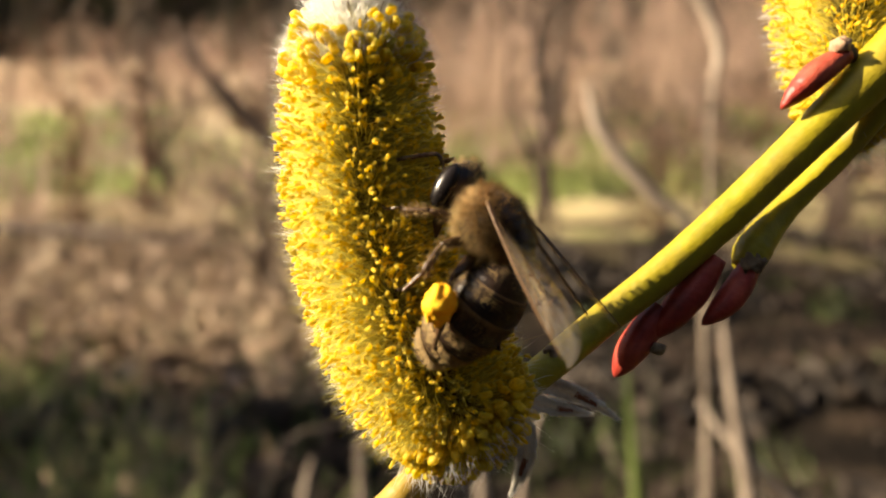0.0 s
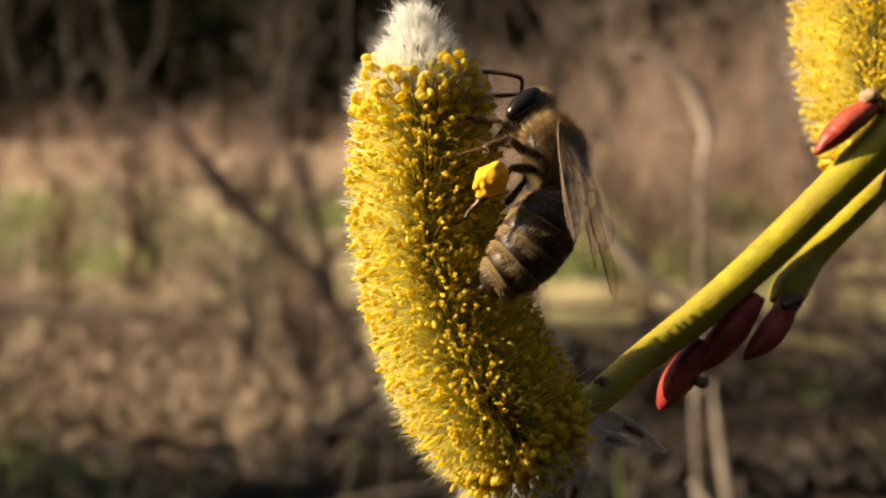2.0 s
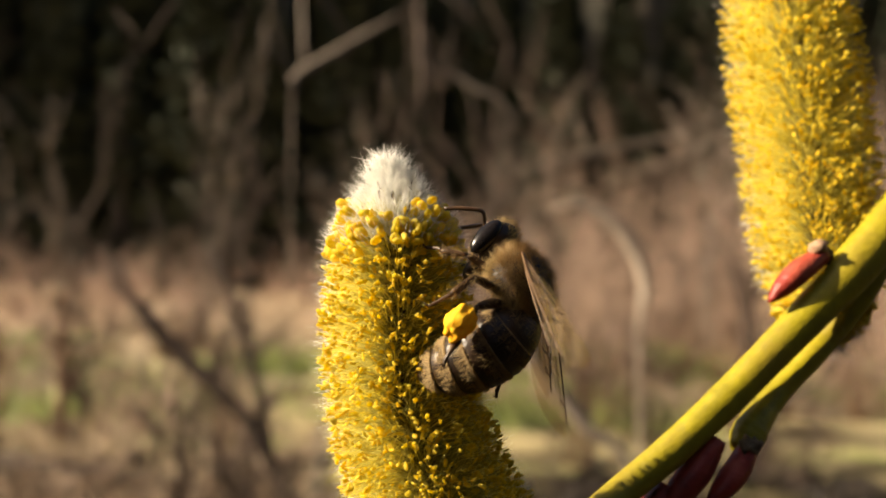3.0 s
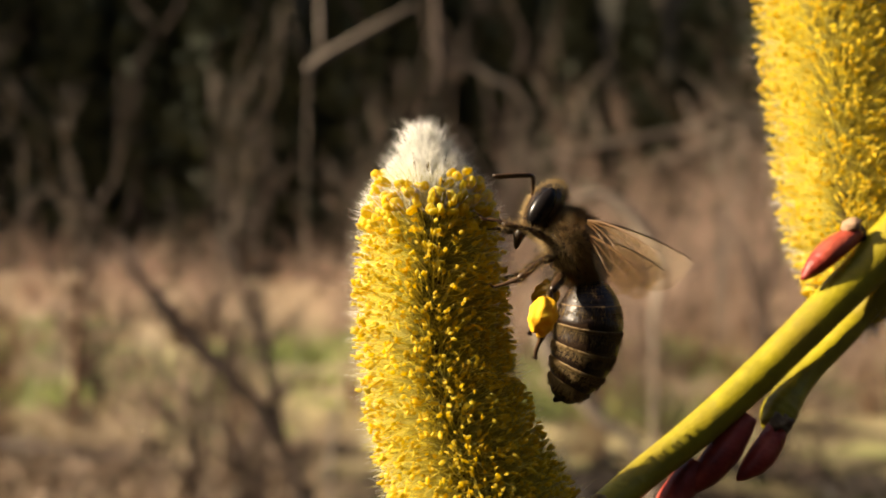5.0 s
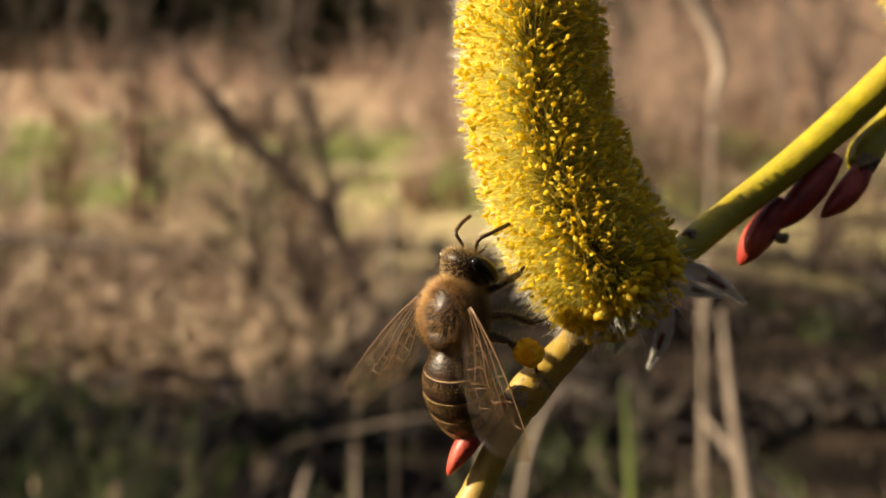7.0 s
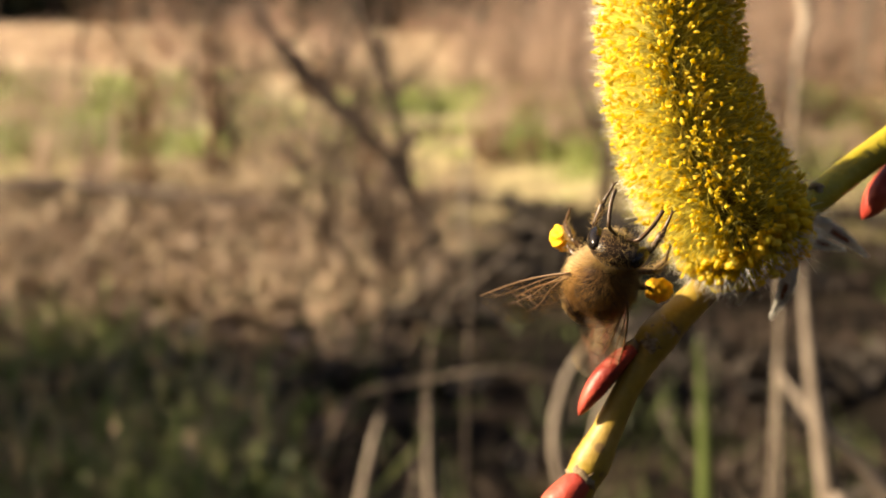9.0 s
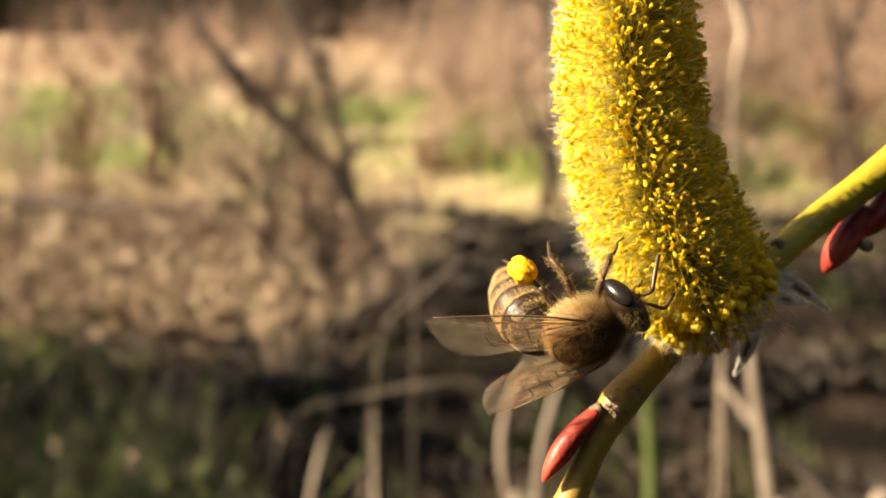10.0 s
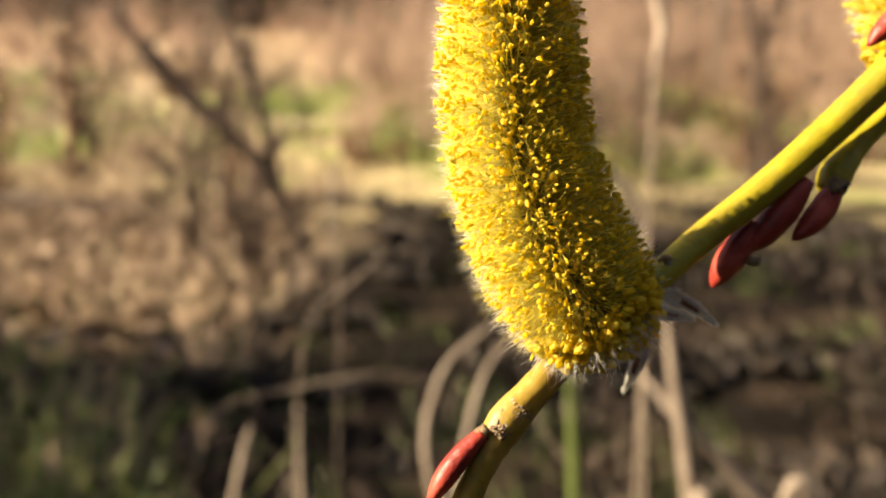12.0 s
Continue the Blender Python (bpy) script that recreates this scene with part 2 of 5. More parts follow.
def thing(name, label, category, m, group="", kind=""):
    ob = new(name)
    ob.empty_display_size = 0.005
    ob.matrix_basis = m
    return tagged(ob, label, category, group, kind)


# ---- catkins ----
def anther_mesh(seed, fat):
    """One pollen sac pair: two fused lobes with a groove."""
    g = Geo()
    v, f = ball((0.112 if fat < 1.5 else 0.125) * MM * fat, (0.165 if fat < 1.5 else 0.185) * MM * fat, (0.30 if fat < 1.5 else 0.29) * MM, 8, 6, 0.45 if fat < 1.5 else 0.2, seed)
    v = [(x * (1 - 0.28 * math.exp(-(y / (0.07 * MM)) ** 2)), y, z + 0.18 * MM) for x, y, z in v]
    g.add(v, f)
    return g


def catkin(name, label, spine, m, count, seed, pieces, tip_hair, wool, swollen_top=0.78):
    """spine: rows of x, y, z, envelope radius in mm, from the base to the tip."""
    rng = random.Random(seed)
    top = thing(name, label, "catkin", m, "willow catkins")
    path = smooth_path(spine, 8)
    pts = [Vector(p[:3]) * MM for p in path]
    env = [max(p[3], 0.05) * MM for p in path]
    n = len(pts)
    acc = [0.0]
    for i in range(1, n):
        acc.append(acc[-1] + (pts[i] - pts[i - 1]).length)
    total = acc[-1]

    def at(s):
        """Centre, direction along, envelope radius and core radius at the share s of the length."""
        want = min(max(s, 0.0), 1.0) * total
        i = 1
        while i < n - 1 and acc[i] < want:
            i += 1
        u = (want - acc[i - 1]) / max(acc[i] - acc[i - 1], 1e-9)
        e = env[i - 1] + (env[i] - env[i - 1]) * u
        return pts[i - 1].lerp(pts[i], u), (pts[i] - pts[i - 1]).normalized(), e, e * 0.34

    g = Geo()
    v, f = tube(pts, [e * 0.34 for e in env], 20)
    v = [p + (p - pts[i // 20]) * 0.12 * noise.noise(p * 1400) for i, p in enumerate(v)]
    g.add(v, f)
    part("axis", g, M_CORE, top, "olive core of the catkin, darkened as shade between stamens")
    shapes = [anther_mesh(k * 1.7, fat) for k, fat in enumerate((1.0, 1.12, 0.9, 1.6))]
    rest, filaments = Geo(), Geo()
    shared = [s.mesh("anther", [M_ANTHER_PIECE]) for s in shapes] if pieces else []
    golden = math.pi * (3 - 5 ** 0.5)
    made = 0
    weights = [at((k + 0.5) / 200)[2] * (1.9 if k < 20 else 1.25 if k > 178 else 1.0) for k in range(200)]
    cum, tot = [], sum(weights)
    run = 0.0
    for w in weights:
        run += w / tot
        cum.append(run)
    for k in range(count):
        q = (k + 0.5) / count
        i = next((j for j, c in enumerate(cum) if c >= q), 199)
        s = (i + rng.random()) / 200 * 0.865
        c, d, e, core = at(s)
        a = k * golden + rng.uniform(-0.12, 0.12)
        side = d.cross(Vector((0.2, 1, 0.1))).normalized()
        out = side * math.cos(a) + d.cross(side) * math.sin(a)
        if 0.1 < s < 0.76 and noise.noise((c + out * e) * 1000) > 0.24 and rng.random() < 0.8:
            continue
        lift = 0.10 + 0.40 * max(0.0, (s - 0.72) / 0.28) - 0.55 * max(0.0, (0.12 - s) / 0.12)
        way = (out + d * (lift + rng.gauss(0, 0.16)) + side * rng.gauss(0, 0.13) + d.cross(side) * rng.gauss(0, 0.13)).normalized()
        young = s > swollen_top or s < 0.085
        reach = e * (rng.uniform(0.80, 0.93) if young else (rng.uniform(0.80, 1.0) if rng.random() < 0.85 else rng.uniform(0.55, 0.75)))
        foot = c + out * core * 0.85
        head = c + way * reach * (1.0 if s < 0.9 else 0.97)
        way = (head - foot).normalized()
        kind = 3 if young and rng.random() < 0.8 else rng.randrange(3)
        size = rng.uniform(1.0, 1.25) * 1.08 if young else rng.uniform(0.55, 0.86)
        mt = aim((way + (d * rng.gauss(0.08, 1) + side * rng.gauss(0, 1) + d.cross(side) * rng.gauss(0, 1)) * (0.2 if young else 0.5)).normalized(), head - way * 0.3 * MM, rng.random() * 6.28, (size, size, size * rng.uniform(0.85, 1.2)))
        foot = foot.lerp(head, 0.05 if k % 4 == 0 else 0.4)
        bend = foot.lerp(head, 0.55) + d * rng.gauss(0, 0.12) * MM
        vv, ff = tube([foot, bend, head], [0.026 * MM, 0.024 * MM, 0.02 * MM], 4, False)
        filaments.add(vv, ff)
        front = out.y < -0.35 and s > 0.1
        if front and made < pieces and rng.random() < 0.75:
            ob = new("anther", shared[kind])
            ob.parent = top
            ob.matrix_basis = mt
            made += 1
        else:
            rest.add(shapes[kind].v, shapes[kind].f, 0, mt)
    part("filament_mass", filaments, M_FILAMENT, top, "thin pale yellow stamen filaments", "stuff")
    part("anther_mass", rest, M_ANTHER, top, "crowded yellow pollen sacs", "stuff")
    # silky hairs of the bracts, longer at the tip and the base
    fuzz, silk = Geo(), Geo()
    for k in range(wool):
        s = rng.random() * 0.885
        c, d, e, core = at(s)
        a = rng.random() * 2 * math.pi
        side = d.cross(Vector((0.2, 1, 0.1))).normalized()
        out = side * math.cos(a) + d.cross(side) * math.sin(a)
        if noise.noise((c + out * e) * 1500) > 0.22:
            continue
        tilt = 0.08 + 0.35 * max(0.0, (s - 0.78) / 0.1)
        way = out + d * rng.gauss(tilt, 0.24) + side * rng.gauss(0, 0.22) + d.cross(side) * rng.gauss(0, 0.22)
        fuzz.add(*fine_hair(c + out * core * rng.uniform(0.8, 1.3), way, (e - core) * rng.uniform(0.74, 1.04), rng.uniform(0.013, 0.020) * MM))
    for k in range(tip_hair * 3):
        s = rng.random() * 0.87
        c, d, e, core = at(s)
        a = rng.random() * 2 * math.pi
        side = d.cross(Vector((0.2, 1, 0.1))).normalized()
        out = side * math.cos(a) + d.cross(side) * math.sin(a)
        if out.y < -0.2:
            continue
        way = out + d * rng.gauss(0.15, 0.3) + side * rng.gauss(0, 0.25)
        silk.add(*fine_hair(c + out * e * 0.72, way, e * rng.uniform(0.28, 0.44), rng.uniform(0.010, 0.015) * MM))
    for k in range(int(tip_hair * 2.2) + 900):
        s = 1 - 0.185 * rng.random() ** 0.9
        c, d, e, core = at(s)
        a = rng.random() * 2 * math.pi
        side = d.cross(Vector((0.2, 1, 0.1))).normalized()
        out = side * math.cos(a) + d.cross(side) * math.sin(a)
        up = max(0.0, (s - 0.82) / 0.18)
        tuft = noise.noise((c + out * e) * 900)
        if tuft < -0.3 and up < 0.75:
            continue
        way = (out * (1.0 - 0.5 * up) + d * (0.55 + 0.5 * up + rng.gauss(0, 0.25)) + side * rng.gauss(0, 0.28) + d.cross(side) * rng.gauss(0, 0.28)).normalized()
        silk.add(*hair(c + out * e * (0.66 + 0.1 * up), way, (0.6 + rng.random() * 0.8) * MM, rng.uniform(0.010, 0.019) * MM, (rng.gauss(0, 0.22), rng.gauss(0, 0.22), rng.gauss(-0.05, 0.22))))
    for k in range(int(tip_hair * 0.7)):
        s = rng.uniform(0.79, 0.885)
        c, d, e, core = at(s)
        a = rng.random() * 2 * math.pi
        side = d.cross(Vector((0.2, 1, 0.1))).normalized()
        out = side * math.cos(a) + d.cross(side) * math.sin(a)
        if out.y < -0.25 and rng.random() < 0.75:
            continue
        silk.add(*hair(c + out * e * 0.72, (out + d * (0.75 + rng.gauss(0, 0.3)) + side * rng.gauss(0, 0.2)).normalized(), e * rng.uniform(0.26, 0.48), rng.uniform(0.010, 0.017) * MM))
    for k in range(tip_hair):
        s = 0.06 * rng.random() ** 1.3
        c, d, e, core = at(s)
        a = rng.random() * 2 * math.pi
        side = d.cross(Vector((0.2, 1, 0.1))).normalized()
        out = side * math.cos(a) + d.cross(side) * math.sin(a)
        way = (out * (0.8 + 8 * s) - d * (0.8 + rng.gauss(0, 0.4)) + side * rng.gauss(0, 0.45) + d.cross(side) * rng.gauss(0, 0.45)).normalized()
        silk.add(*hair(c + out * e * rng.uniform(0.6, 1.0) - d * 0.5 * MM, way, (0.7 + rng.random() * 0.9) * MM, 0.017 * MM, (rng.gauss(0, 0.3), rng.gauss(0, 0.3), rng.gauss(0, 0.3))))
    for k in range(tip_hair):
        s = 0.5 * rng.random() ** 1.4
        c, d, e, core = at(s)
        a = rng.random() * 2 * math.pi
        side = d.cross(Vector((0.2, 1, 0.1))).normalized()
        out = side * math.cos(a) + d.cross(side) * math.sin(a)
        way = (out + d * rng.gauss(0.1, 0.35) + side * rng.gauss(0, 0.25)).normalized()
        fuzz.add(*hair(c + out * e * 0.78, way, e * rng.uniform(0.2, 0.34), 0.012 * MM, (rng.gauss(0, 0.2), rng.gauss(0, 0.2), rng.gauss(0, 0.2))))
    for k in range(tip_hair):
        s = 0.30 * rng.random() ** 1.3
        c, d, e, core = at(s)
        a = rng.random() * 2 * math.pi
        side = d.cross(Vector((0.2, 1, 0.1))).normalized()
        out = side * math.cos(a) + d.cross(side) * math.sin(a)
        if out.y < 0.1 or noise.noise((c + out * e) * 600) < -0.05:
            continue
        silk.add(*hair(c + out * e * 0.85, (out - d * rng.gauss(0.0, 0.35) + side * rng.gauss(0, 0.3)).normalized(), rng.uniform(0.7, 1.5) * MM, 0.017 * MM, (rng.gauss(0, 0.2), rng.gauss(0, 0.2), rng.gauss(0, 0.2))))
    part("fuzz", fuzz, M_HAIR_YELLOW, top, "fine pale yellow hairs between the stamens", "stuff")
    part("silk", silk, M_HAIR, top, "white silky hair at both ends", "stuff")
    crown = Geo()
    tops = [at(0.84 + 0.16 * i / 9) for i in range(10)]
    v, f = tube([q[0] for q in tops], [q[2] * (0.5 + 0.18 * i / 9) for i, q in enumerate(tops)], 20)
    v = [p + (p - tops[i // 20][0]) * 0.3 * noise.noise(p * 1500) for i, p in enumerate(v)]
    crown.add(v, f)
    for k in range(26):
        c, d, e, core = at(rng.uniform(0.865, 0.95))
        side = d.cross(Vector((0.2, 1, 0.1))).normalized()
        a = rng.random() * 2 * math.pi
        out = side * math.cos(a) + d.cross(side) * math.sin(a)
        v, f = ball(0.12 * MM, 0.06 * MM, 0.3 * MM, 8, 6, 0.3, k)
        crown.add(v, f, 1, aim(d * 0.9 + out * 0.3, c + out * e * 0.74))
    part("tip", crown, [M_HAIR, M_SCAR], top, "white woolly unopened tip")
    return top


MAIN_SPINE = [(1.7, -2.2, -10.1, 1.4), (1.3, -2.5, -9.3, 3.7), (0.5, -2.8, -8.1, 4.85), (-1.05, -3.1, -6.2, 5.15), (-2.6, -3.4, -2.9, 4.95), (-3.7, -3.6, 0.5, 4.8),
              (-4.25, -3.9, 4.0, 4.7), (-4.4, -4.2, 7.2, 4.5), (-4.6, -4.5, 10.2, 3.9), (-4.75, -4.7, 12.1, 2.6), (-4.95, -4.9, 13.4, 1.35), (-5.15, -5.0, 14.5, 0.3)]
main_catkin = catkin("willow_catkin", "yellow male willow catkin in full flower with a white woolly tip", MAIN_SPINE, BASE, 6000, 3, 300, 2200, 44000)
SIDE_SPINE = [(26.0, 8.4, 6.6, 0.8), (25.9, 8.2, 8.4, 3.0), (25.9, 8.1, 11.8, 4.8), (25.6, 8.0, 16.3, 5.2), (25.4, 7.9, 20.6, 5.3), (25.0, 7.8, 25.3, 5.4), (24.6, 7.7, 30.2, 5.2), (24.3, 7.6, 34.5, 4.5), (24.1, 7.5, 37.6, 3.1), (24.0, 7.4, 40.3, 0.4)]
side_catkin = catkin("willow_catkin", "yellow male willow catkin beside a red bud, higher up the twig", SIDE_SPINE, BASE, 4600, 8, 120, 600, 28000)


# ---- willow branch ----
branch = thing("willow_branch", "olive-green willow twig with red buds, arching down from its shrub", "willow branch", BASE)


def rod(rows, steps, sides, lump=0.0, seed=0.0):
    path = smooth_path(rows, steps)
    pts = [Vector(p[:3]) * MM for p in path]
    rad = [p[3] * MM * (1 + lump * noise.noise(Vector((i * 0.37, seed, 0)))) for i, p in enumerate(path)]
    g = Geo()
    g.add(*tube(pts, rad, sides))
    return g


STEM = [(-9.4, -3.6, -27.5, 0.55), (-8.5, -3.6, -24.4, 1.05), (-7.9, -3.5, -23.1, 1.2), (-7.1, -3.3, -21.4, 0.95), (-5.8, -3.0, -18.5, 0.84), (-4.9, -2.8, -16.8, 0.98), (-4.1, -2.6, -15.5, 1.22),
        (-2.9, -2.2, -14.2, 1.06), (-0.9, -1.6, -12.2, 0.98), (1.4, -0.7, -10.1, 0.95), (3.3, 0.0, -8.7, 0.94), (5.8, 0.9, -6.9, 0.95), (9.4, 2.6, -4.2, 1.0), (13.1, 3.0, -1.35, 1.07), (16.5, 3.2, 1.6, 1.14),
        (20.0, 3.3, 4.9, 1.2), (23.5, 3.4, 8.3, 1.33), (26.6, 3.5, 11.4, 1.55), (33, 3.8, 18.5, 1.6), (50, 5, 36, 1.9), (85, 10, 60, 2.6), (150, 25, 65, 3.6), (230, 45, -20, 5.0), (290, 60, -300, 7.0), (310, 40, -1080, 11.0)]
part("stem", rod(STEM[8:], 10, 20, 0.05, 3.1), M_BARK, branch)
part("lower_stem", rod(STEM[:10], 10, 20, 0.06, 5.2), M_BARK_BROWN, branch, "brownish lower twig below the catkin")
STEM2 = [(18.2, 4.2, -1.15, 0.82), (18.65, 4.5, -0.3, 1.12), (19.4, 4.8, 0.75, 1.06), (21.0, 5.3, 2.5, 0.84), (23.8, 5.6, 5.2, 0.82), (25.5, 5.7, 7.1, 0.9), (27.6, 4.9, 10.0, 0.9), (31, 4.0, 16.0, 0.8)]
part("side_stem", rod(STEM2, 8, 16, 0.04, 7.7), M_BARK, branch)


def bud(tip, foot, radius, bend, label, sheath=True):
    """A pointed bud of one hooded scale, with a seam and a brown scar at its foot."""
    tip, foot, bend = Vector(tip) * MM, Vector(foot) * MM, Vector(bend) * MM
    pts, rad = [], []
    for i in range(25):
        u = i / 24
        pts.append(foot.lerp(tip, u) + bend * math.sin(math.pi * u))
        rad.append(radius * MM * (0.5 + 0.5 * math.sin(math.pi * (0.08 + 0.84 * u))) * max(0.02, (1 - u ** 5)) ** 0.55)
    g = Geo()
    v, f = tube(pts, rad, 14, True, 0.82)
    v = [p + (p - pts[i // 14]) * (0.06 * noise.noise(p * 900) - (0.10 if i % 14 == 3 else 0)) for i, p in enumerate(v)]
    g.add(v, f)
    ob = part("bud", g, M_BUD, branch, label)
    if not sheath:
        return ob
    s = Geo()
    d = (tip - foot).normalized()
    v, f = ball(radius * MM * 0.66, radius * MM * 0.62, radius * MM * 0.5, 10, 7, 0.5, radius * 9)
    s.add(v, f, 0, aim(d, foot))
    part("scar", s, M_SCAR, ob, "dark brown scar at the bud's foot")
    return ob


bud((10.3, 4.0, -7.7), (13.1, 3.8, -3.45), 1.2, (-0.15, 0, -0.1), "glossy red bud pressed to the twig", False)
bud((12.0, 3.6, -5.4), (16.3, 3.5, -0.5), 1.25, (0.2, 0, -0.25), "darker red bud in the twig's shade", False)
bud((15.4, 3.3, -4.5), (18.6, 3.9, -0.6), 1.02, (0.3, 0, -0.2), "dark red bud hanging under the side stem")
bud((19.9, 2.7, 8.25), (23.9, 3.0, 11.6), 1.0, (-0.1, -0.1, 0.2), "bright red bud at the foot of the upper catkin")
bud((-8.8, -3.9, -20.2), (-5.6, -3.3, -16.0), 0.86, (-0.25, 0, 0.1), "scarlet pointed bud on the lower twig")
bud((-11.2, -4.6, -28.2), (-8.5, -4.0, -24.0), 1.4, (-0.2, 0, 0.1), "scarlet bud at the lower node")


def knob(at, r, seed, label, mat=M_SCAR):
    g = Geo()
    v, f = ball(r * MM, r * MM, r * 0.8 * MM, 14, 10, 0.7, seed)
    g.add(v, f, 0, Matrix.Translation(Vector(at) * MM))
    part("node", g, mat, branch, label)


g = Geo()
rng_scar = random.Random(17)
for k in range(190):
    u, w = rng_scar.random(), rng_scar.gauss(0, 0.32)
    # a patch on the near side of the node, u along the twig and w across it
    c = Vector((-4.75 + 1.5 * u + 0.62 * w, -3.84 + 0.42 * u + 0.42 * w * w, -16.05 + 1.5 * u - 0.62 * w))
    v, f = ball(0.17 * MM, 0.10 * MM, 0.12 * MM, 7, 5, 1.3, k * 1.3)
    g.add(v, f, 0, Matrix.Translation(c * MM))
part("rough_scar", g, M_SCAR_PALE, branch, "pale rough scar on the lower twig")
knob((18.4, 3.6, -1.0), 0.8, 5.0, "shrivelled brown node")
knob((12.7, 2.9, -5.9), 0.42, 2.0, "small dark dried knob between two buds")
knob((6.2, 0.75, -5.9), 0.5, 9.0, "pale scar where the catkin joins", M_SCAR_PALE)
knob((23.3, 2.5, 11.9), 0.62, 4.0, "pale brown scar above the upper bud", M_CAP)
knob((-8.1, -3.8, -23.8), 0.8, 6.0, "brown scar at the lower node")


def bract(base, tip, width, curl):
    """A papery pointed bract with silky hairs, at the catkin's foot."""
    rng = random.Random(int(width * 97))
    base, tip, curl = Vector(base) * MM, Vector(tip) * MM, Vector(curl) * MM
    d = (tip - base).normalized()
    s = d.cross(Vector((0, 1, 0.2))).normalized()
    up = s.cross(d)
    g, h = Geo(), Geo()
    verts, faces = [], []
    for i in range(9):
        u = i / 8
        c = base.lerp(tip, u) + curl * math.sin(math.pi * u)
        w = width * MM * math.sin(math.pi * min(1, 0.3 + 0.7 * u)) ** 1.1 + 0.01 * MM
        for k in range(5):
            q = (k - 2) / 2
            verts.append(c + s * w * q + up * (q * q * 0.4 * w))
    for i in range(8):
        for k in range(4):
            a = i * 5 + k
            faces.append((a, a + 1, a + 6, a + 5))
    back = len(verts)
    verts += [p - up * 0.05 * MM for p in verts]
    faces += [tuple(j + back for j in q[::-1]) for q in faces]
    g.add(verts, faces)
    g.m = [1 if (f % 32) // 4 in (4, 5) and (f % 4) in (1, 2) else 0 for f in range(len(faces))]
    ob = part("bract", g, [M_BRACT, M_BRACT_TIP], main_catkin, "papery brown-tipped bract with silky edges")
    for k in range(1300):
        u = rng.random()
        c = base.lerp(tip, u) + curl * math.sin(math.pi * u)
        q = rng.choice((-1, 1)) * rng.random() ** 0.5
        w = width * MM * math.sin(math.pi * min(1, 0.3 + 0.7 * u)) ** 1.1
        way = d * 1.1 + s * q * rng.uniform(0.1, 0.55) + up * rng.gauss(0, 0.25)
        h.add(*hair(c + s * q * w, way, rng.uniform(0.3, 0.75) * MM * (1.1 - 0.4 * u), 0.018 * MM))
    part("silk", h, M_HAIR, ob, "white silky hair", "stuff")


bract((4.8, 1.4, -7.5), (10.3, 3.4, -10.1), 0.5, (0.2, 0, 0.3))
bract((4.6, 1.0, -8.6), (8.6, 2.8, -9.7), 0.42, (0, 0, -0.1))
bract((4.6, 1.6, -6.9), (6.6, 3.2, -7.4), 0.3, (0, 0, 0.15))
bract((4.9, 1.0, -10.0), (3.9, 1.5, -14.1), 0.5, (0.35, 0, 0))
bract((2.0, -0.9, -10.8), (1.2, -1.2, -13.0), 0.26, (0.2, 0, 0))


# ---- honeybee (local frame: x forward, y to its left, z its back; millimetres) ----
BEE_SIZE = 1.0


def grow(x):
    return x * MM * BEE_SIZE


def bv(*p):
    return Vector(p) * MM * BEE_SIZE


def fur(g, rng, centre, radii, count, length, width, keep=None, back=(-0.5, 0, 0.1)):
    for _ in range(count):
        d = Vector((rng.gauss(0, 1), rng.gauss(0, 1), rng.gauss(0, 1))).normalized()
        if keep and not keep(d):
            continue
        p = Vector((centre[0] + d.x * radii[0], centre[1] + d.y * radii[1], centre[2] + d.z * radii[2])) * MM * BEE_SIZE
        way = (d + Vector(back) * 0.8 + Vector((rng.gauss(0, 0.3), rng.gauss(0, 0.3), rng.gauss(0, 0.3)))).normalized()
        g.add(*fine_hair(p, way, grow(length * rng.uniform(0.5, 1.1)), grow(width)))


bee = thing("honeybee", "brown furry honeybee with pale-banded dark abdomen and yellow pollen loads", "bee", BASE)
rng_bee = random.Random(11)
g = Geo()
g.add(*ball(grow(1.95), grow(1.75), grow(1.65), 20, 14, 0.1, 1.0))
g.add(*ball(grow(0.7), grow(1.0), grow(0.45), 14, 8), 0, Matrix.Translation(bv(-1.35, 0, 0.95)))
g.add(*ball(grow(0.75), grow(0.6), grow(0.6), 12, 8), 0, Matrix.Translation(bv(-1.9, 0, -0.25)))
thorax = part("thorax", g, M_BEE_SKIN, bee)
g = Geo()
fur(g, rng_bee, (0, 0, 0), (1.9, 1.72, 1.6), 15000, 0.72, 0.0105, lambda d: d.z > -0.2 and (d.z < 0.72 or rng_bee.random() < 0.3))
part("fur", g, M_BEE_FUR, thorax, "dense tawny fur", "stuff")
g = Geo()
fur(g, rng_bee, (0, 0, 0), (1.9, 1.72, 1.6), 11000, 0.8, 0.0105, lambda d: -0.8 < d.z < 0.35)
part("pale_fur", g, M_BEE_PALE, thorax, "pale fur on the sides", "stuff")
# head
g = Geo()
v, f = ball(grow(0.95), grow(1.6), grow(1.65), 18, 12, 0.05)
g.add([(x, y * (1.0 - 0.32 * max(0, -z / grow(1.55))), z) for x, y, z in v], f)
g.add(*tube([bv(0.35, 0, -1.3), bv(0.4, 0, -1.9), bv(0.15, 0, -2.6)], [grow(0.42), grow(0.3), grow(0.08)], 8))
head = part("head", g, M_BEE_DARK, bee, "black head", at=Matrix.Translation(bv(2.55, 0, -0.5)) @ pose(0, 0, 0, 0, 28, 0))
g = Geo()
fur(g, rng_bee, (0, 0, 0.1), (0.95, 1.3, 1.6), 1800, 0.4, 0.012, lambda d: abs(d.y) < 0.72, (0, 0, 0.2))
